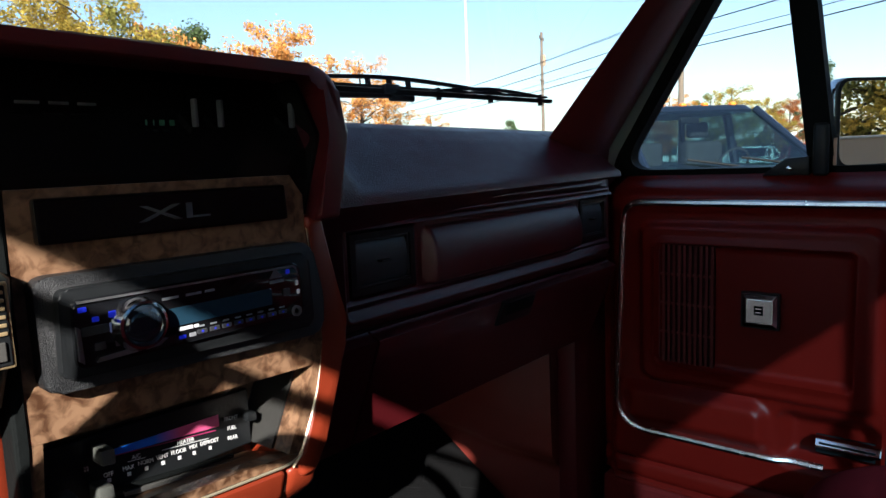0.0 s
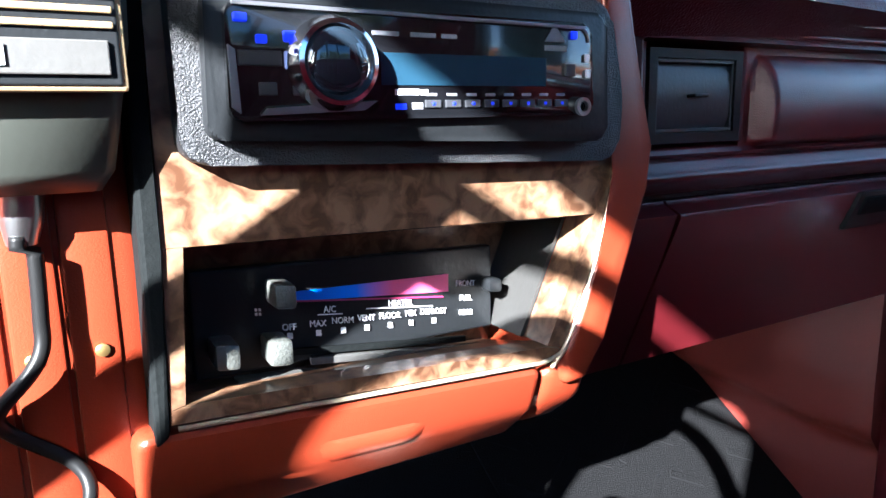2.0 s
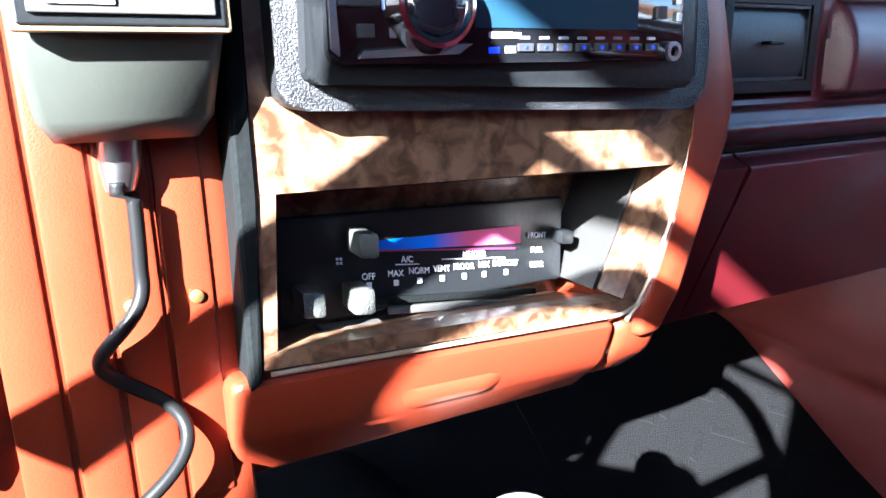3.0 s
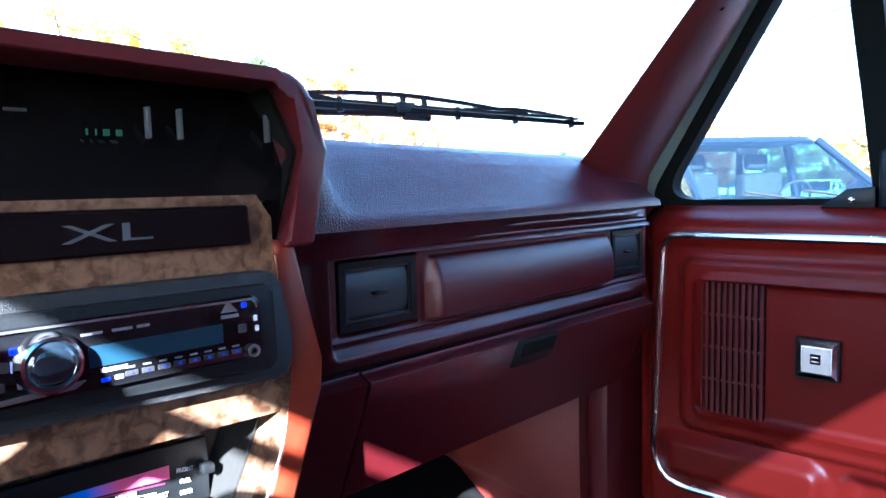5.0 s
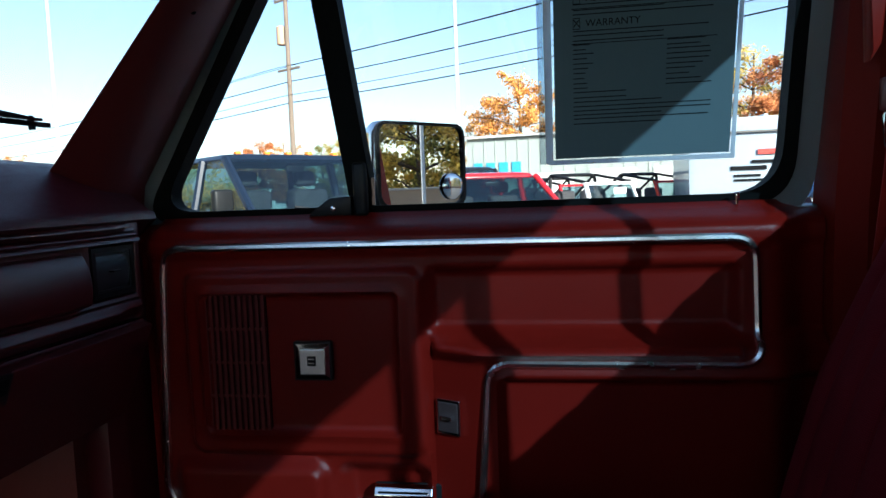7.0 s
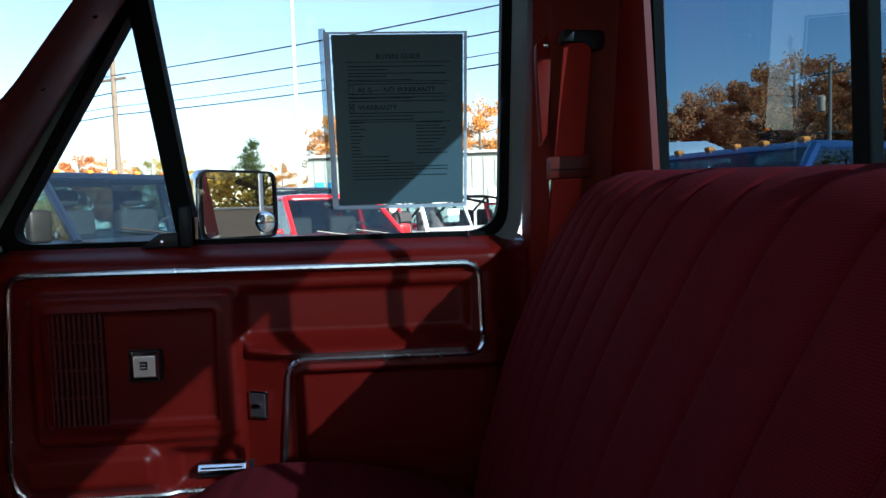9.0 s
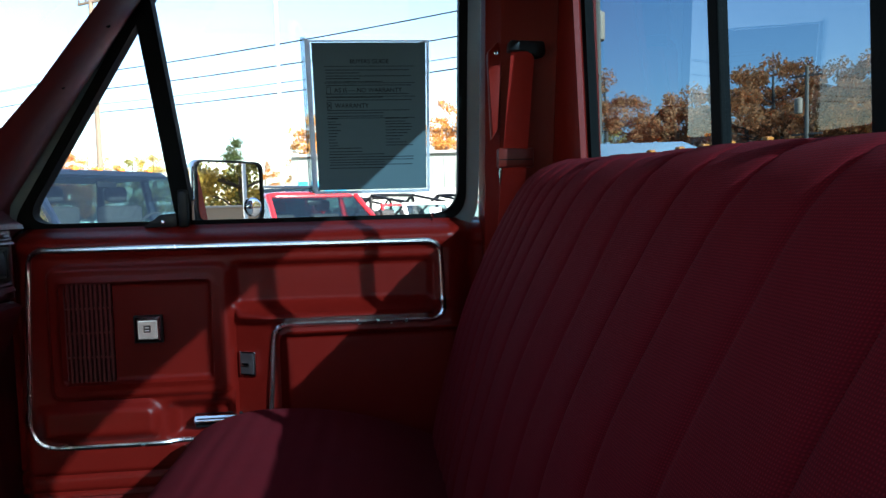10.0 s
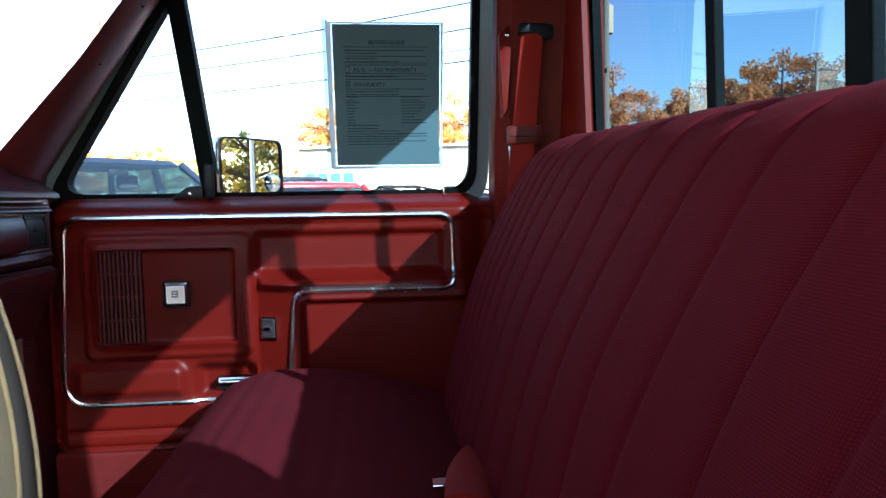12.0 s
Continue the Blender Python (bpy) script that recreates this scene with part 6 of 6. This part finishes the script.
def car(label, paint, L=4.8, W=1.85, belt=1.05, roof=1.7, hood=1.0, nose=0.9, cowl=1.1, ws_run=0.55, cab_end=-1.6, rear_run=0.35, markers=0, bed=False, name="car", tail=None):
    """A vehicle, nose towards +x, its middle over the origin: lower body, cab with real panes, wheels, mirrors."""
    ob = thing(name, label, "truck" if bed else "car")
    tail = tail if tail is not None else (belt if not bed else belt + 0.02)

    def sec(x, zt, w, zb=0.35):
        h = w / 2
        return [(x, -h * 0.94, zb), (x, -h, zb + 0.25), (x, -h, zt - 0.10), (x, -h * 0.93, zt), (x, 0, zt + 0.025), (x, h * 0.93, zt), (x, h, zt - 0.10), (x, h, zb + 0.25), (x, h * 0.94, zb)]
    f = L / 2
    smooth(part("body", loft([sec(-f, tail - 0.1, W * 0.9, 0.5), sec(-f + 0.08, tail, W), sec(cab_end - 0.3, tail, W), sec(cowl - 0.4, belt, W), sec(cowl, hood + 0.04, W), sec(f - 0.6, hood - 0.04, W * 0.98), sec(f - 0.12, nose, W * 0.93, 0.42), sec(f, nose - 0.2, W * 0.86, 0.45)]), paint, ob), 40)
    # cab: four posts, roof and panes
    rw, bw = W * 0.40, W * 0.47
    base = [(cowl, bw), (cowl, -bw), (cab_end, -bw), (cab_end, bw)]
    head = [(cowl - ws_run, rw), (cowl - ws_run, -rw), (cab_end + rear_run, -rw), (cab_end + rear_run, rw)]
    zt = roof - 0.06
    rl = [[(x * k + (1 - k) * (head[0][0] + head[2][0]) / 2, y * k, z) for x, y in head] for k, z in ((1.0, zt - 0.03), (1.01, zt), (0.95, roof - 0.01), (0.6, roof + 0.015))]
    smooth(part("roof", loft([[p for p in loop_rounded(r, 0.14, 4)] for r in rl]), paint, ob), 50)
    for (x0, y0), (x1, y1) in zip(base, head):
        part("pillar", tube([(x0, y0, belt - 0.03), (x1, y1, zt)], 0.045, 8), paint, ob)
    xm = (cowl + cab_end) / 2 - 0.1
    for s in (1, -1):
        part("pillar", tube([(xm, s * bw, belt - 0.03), (xm, s * rw, zt)], 0.05, 8), paint, ob)
    k = 0.965
    quads = [("windshield", (base[0], base[1], head[1], head[0])), ("rear_window", (base[2], base[3], head[3], head[2])), ("side_window", (base[1], base[2], head[2], head[1])), ("side_window", (base[3], base[0], head[0], head[3]))]
    for nm, (a, b, c, d) in quads:
        bm = bmesh.new()
        bm.faces.new([bm.verts.new((p[0], p[1], z)) for p, z in ((a, belt), (b, belt), (c, zt), (d, zt))])
        o = part(nm, bm, CARGLASS, ob)
        o.visible_shadow = False
    for y in (-0.38, 0.38):
        smooth(part("seat", box((cowl - 1.35, y - 0.24, 0.75), (cowl - 1.12, y + 0.24, belt + 0.28), 0.06, 3), SEATS, ob))
        smooth(part("headrest", box((cowl - 1.36, y - 0.13, belt + 0.32), (cowl - 1.24, y + 0.13, belt + 0.50), 0.05, 3), SEATS, ob))
    part("dash_top", box((cowl - 0.5, -bw + 0.08, belt - 0.12), (cowl - 0.1, bw - 0.08, belt - 0.02), 0.03), SEATS, ob)
    smooth(part("steering_wheel", tube([(cowl - 0.62 + 0.08 * math.sin(a), 0.38 + 0.18 * math.cos(a), belt + 0.02 + 0.16 * math.sin(a)) for a in lin(0, 2 * math.pi, 21)[:-1]], 0.015, 6, True), SEATS, ob))
    smooth(part("inner_mirror", box((cowl - ws_run - 0.02, -0.11, zt - 0.14), (cowl - ws_run + 0.02, 0.11, zt - 0.07), 0.01), BLACK, ob))
    for s in (1, -1):
        mm = smooth(part("mirror", box((cowl - 0.35, s * (W / 2 + 0.12) - 0.10, belt - 0.02), (cowl - 0.25, s * (W / 2 + 0.12) + 0.10, belt + (0.28 if bed else 0.14)), 0.03, 3), BLACK if bed else paint, ob, "door mirror"))
        part("headlight", box((f - 0.10, s * W * 0.36 - 0.14, nose - 0.28), (f - 0.02, s * W * 0.36 + 0.14, nose - 0.10), 0.02), CHROME, ob)
        part("wiper", tube([(cowl + 0.02, s * 0.30 + 0.3, belt + 0.01), (cowl - 0.08, s * 0.30 - 0.2, belt + 0.09)], 0.012, 6), BLACK, ob)
    for x in (f - 0.95, -f + 1.0):
        for s in (1, -1):
            w = smooth(part("wheel", lathe([(0.30, -0.10), (0.36, -0.09), (0.375, 0), (0.36, 0.09), (0.30, 0.10)], 24, pose(x, s * (W / 2 - 0.10), 0.375, 90)), TYRE, ob))
            part("rim", lathe([(0.22, -0.105), (0.24, -0.02), (0.24, 0.02), (0.22, 0.105)], 18, pose(x, s * (W / 2 - 0.10), 0.375, 90)), BRUSHED, w)
    for i in range(markers):
        y = (i - (markers - 1) / 2) * (0.27 if abs(i - (markers - 1) / 2) < 1.5 else 0.31)
        smooth(part("marker_lamp", box((head[0][0] - 0.17, y - 0.032, roof - 0.008), (head[0][0] - 0.09, y + 0.032, roof + 0.030), 0.015, 3), AMBER, ob, "amber roof marker lamp"))
    return ob


def stand(ob, x, y, heading):
    """Places a vehicle with its nose towards heading, in degrees from the truck's right towards its front."""
    ob.matrix_basis = pose(x, y, 0, 0, 0, heading)


NAVY = mat("dark_blue_car_paint", (0.007, 0.013, 0.026), 0.35, 0.0, scale=6, vary=0.15, coat=0.2, spec=0.3)
BLUE_P = mat("blue_truck_paint", (0.012, 0.045, 0.14), 0.22, 0.2, scale=6, coat=0.9)
RED_P = mat("red_car_paint", (0.42, 0.012, 0.015), 0.25, scale=6, coat=0.9)
WHITE_P = mat("white_car_paint", (0.72, 0.73, 0.74), 0.3, scale=5, vary=0.05, coat=0.5)
BLACK_P = mat("black_car_paint", (0.012, 0.014, 0.016), 0.2, scale=6, coat=0.9)
stand(car("dark blue heavy pickup with amber roof marker lamps", NAVY, 6.2, 2.06, 1.30, 1.97, 1.25, 1.15, 1.1, 0.86, -1.5, 0.25, 5, True, "pickup_truck"), 7.67, 2.95, 232)
stand(car("red compact car parked on the lot", RED_P, 4.4, 1.8, 1.12, 1.74, 0.98, 0.85, 0.75, 0.75, -1.7, 0.5, name="red_car"), 10.3, 0.75, 208)
stand(car("black sport utility car parked on the lot", BLACK_P, 4.7, 1.9, 1.20, 2.02, 1.05, 0.95, 0.9, 0.6, -2.0, 0.3, name="dark_car"), 15.4, 1.9, 205)
stand(car("blue pickup with amber roof marker lamps behind the cab", BLUE_P, 6.2, 2.0, 1.34, 1.925, 1.18, 1.05, 1.0, 0.6, -2.5, 0.25, 5, True, "pickup_truck"), 5.46, -3.29, 112)
stand(car("maroon car far across the lot", mat("maroon_car_paint", (0.16, 0.012, 0.02), 0.3, coat=0.6), 4.6, 1.8, 1.02, 1.5, 0.95, 0.85, 0.75, 0.75, -1.7, 0.6, name="maroon_car"), 27, 5.5, 200)
stand(car("white car far across the lot", WHITE_P, 4.6, 1.8, 1.02, 1.5, 0.95, 0.85, 0.75, 0.75, -1.7, 0.6, name="white_car"), 34, 9.5, 180)


def open_jeep(label, paint, x, y, heading):
    """A small open off-roader: tub, flat windshield frame, roll bar, spare wheel."""
    ob = thing("off_roader", label, "car", "open off-roaders")
    smooth(part("tub", box((-1.7, -0.78, 0.5), (1.75, 0.78, 1.02), 0.06, 3), paint, ob))
    smooth(part("bonnet", box((0.55, -0.66, 0.95), (1.72, 0.66, 1.12), 0.06, 3), paint, ob))
    fo = [(0.52, -0.70, 1.05), (0.52, 0.70, 1.05), (0.34, 0.66, 1.56), (0.34, -0.66, 1.56)]
    fi = [(0.515, -0.64, 1.11), (0.515, 0.64, 1.11), (0.355, 0.60, 1.51), (0.355, -0.60, 1.51)]
    part("windshield_frame", frame_of(fo, fi, (-0.05, 0, 0)), paint, ob)
    bm = bmesh.new()
    bm.faces.new([bm.verts.new(Vector(p) + Vector((-0.02, 0, 0))) for p in fi])
    part("windshield", bm, CARGLASS, ob).visible_shadow = False
    part("roll_bar", tube(rounded([(-0.55, -0.68, 0.95), (-0.55, -0.62, 1.72), (-0.55, 0.62, 1.72), (-0.55, 0.68, 0.95)], 0.14), 0.035, 8), BLACK, ob, "black roll bar")
    for s in (1, -1):
        part("top_bar", tube([(-0.55, s * 0.60, 1.72), (0.34, s * 0.62, 1.56)], 0.028, 8), BLACK, ob)
        part("rear_bar", tube([(-0.55, s * 0.60, 1.72), (-1.5, s * 0.66, 1.0)], 0.028, 8), BLACK, ob)
        smooth(part("seat", box((-0.55, s * 0.36 - 0.22, 0.8), (-0.35, s * 0.36 + 0.22, 1.42), 0.06, 3), SEATS, ob))
        for xx in (1.1, -1.1):
            w = smooth(part("wheel", lathe([(0.28, -0.12), (0.37, -0.10), (0.38, 0), (0.37, 0.10), (0.28, 0.12)], 22, pose(xx, s * 0.82, 0.38, 90)), TYRE, ob))
            part("rim", lathe([(0.2, -0.125), (0.22, 0), (0.2, 0.125)], 16, pose(xx, s * 0.82, 0.38, 90)), BRUSHED, w)
    smooth(part("steering_wheel", tube([(0.10 + 0.07 * math.sin(a), 0.36 + 0.18 * math.cos(a), 1.16 + 0.15 * math.sin(a)) for a in lin(0, 2 * math.pi, 19)[:-1]], 0.015, 6, True), BLACK, ob))
    smooth(part("spare_wheel", lathe([(0.15, -0.11), (0.36, -0.10), (0.37, 0), (0.36, 0.10), (0.15, 0.11)], 22, pose(-1.85, 0, 1.15, 0, 90)), TYRE, ob))
    part("paper", box((0.40, 0.05, 1.2), (0.402, 0.40, 1.45)), WHITE_P, ob, "white price sheet")
    stand(ob, x, y, heading)


open_jeep("small white open off-roader with a black roll bar", WHITE_P, 13.2, -0.96, 225)
open_jeep("small red open off-roader with a black roll bar", RED_P, 15.1, -2.45, 225)
open_jeep("small red open off-roader with a black roll bar", RED_P, 17.6, -0.6, 225)

van = thing("delivery_van", "white panel van with printed side", "van")
VM = pose(13.9, -5.55, 0, 0, 0, 268)
secs = [[(x, -1.0 * k, 0.45), (x, -1.03 * k, 1.3), (x, -0.98 * k, zt - 0.25), (x, -0.82 * k, zt), (x, 0.82 * k, zt), (x, 0.98 * k, zt - 0.25), (x, 1.03 * k, 1.3), (x, 1.0 * k, 0.45)] for x, zt, k in ((-2.9, 2.50, 0.96), (-2.8, 2.62, 1.0), (1.0, 2.66, 1.0), (1.35, 2.52, 0.99), (1.95, 1.65, 0.97), (2.6, 1.25, 0.93), (2.75, 1.0, 0.88))]
VAN_W = mat("pale_van_paint", (0.27, 0.32, 0.37), 0.3, scale=4, vary=0.05, coat=0.5)
vb = smooth(part("body", loft(secs), VAN_W, van), 35)
vb.matrix_basis = VM


def van_part(name, bm, m, label=""):
    o = part(name, bm, m, van, label)
    o.matrix_basis = VM
    return o


for zz in (1.12, 2.34):
    van_part("side_groove", box((-2.7, -1.045, zz), (1.0, -1.005, zz + 0.03)), GREYP)
for i in range(7):
    van_part("roof_rib", box((-2.6 + 0.5 * i, -0.80, 2.60), (-2.52 + 0.5 * i, 0.80, 2.675), 0.01), VAN_W)
for a, b, zz, hh, m in ((-1.75, -1.25, 1.95, 0.09, RED_P), (-1.85, -1.35, 1.80, 0.05, INK), (-2.2, -1.6, 1.68, 0.07, INK), (-2.15, -1.7, 1.56, 0.04, INK), (-2.15, -1.6, 1.48, 0.04, INK)):
    van_part("print_line", box((a, -1.042, zz), (b, -1.018, zz + hh)), m)
van_part("side_window", prism([(-0.5, 1.5), (0.95, 1.5), (0.95, 2.28), (-0.5, 2.28)], "y", -1.034, -0.97), DARKGLASS, "dark side window")
van_part("side_window", prism([(1.05, 1.5), (1.85, 1.5), (1.40, 2.22), (1.05, 2.26)], "y", -1.03, -0.97), DARKGLASS, "dark door window")
wsv = bmesh.new()
wsv.faces.new([wsv.verts.new(p) for p in ((1.93, -0.86, 1.72), (1.93, 0.86, 1.72), (1.43, 0.80, 2.46), (1.43, -0.80, 2.46))])
van_part("windshield", wsv, DARKGLASS, "dark windshield")
for x in (1.8, -1.9):
    for s in (1, -1):
        smooth(van_part("wheel", lathe([(0.26, -0.10), (0.34, -0.09), (0.35, 0), (0.34, 0.09), (0.26, 0.10)], 22, pose(x, s * 0.92, 0.35, 90)), TYRE))
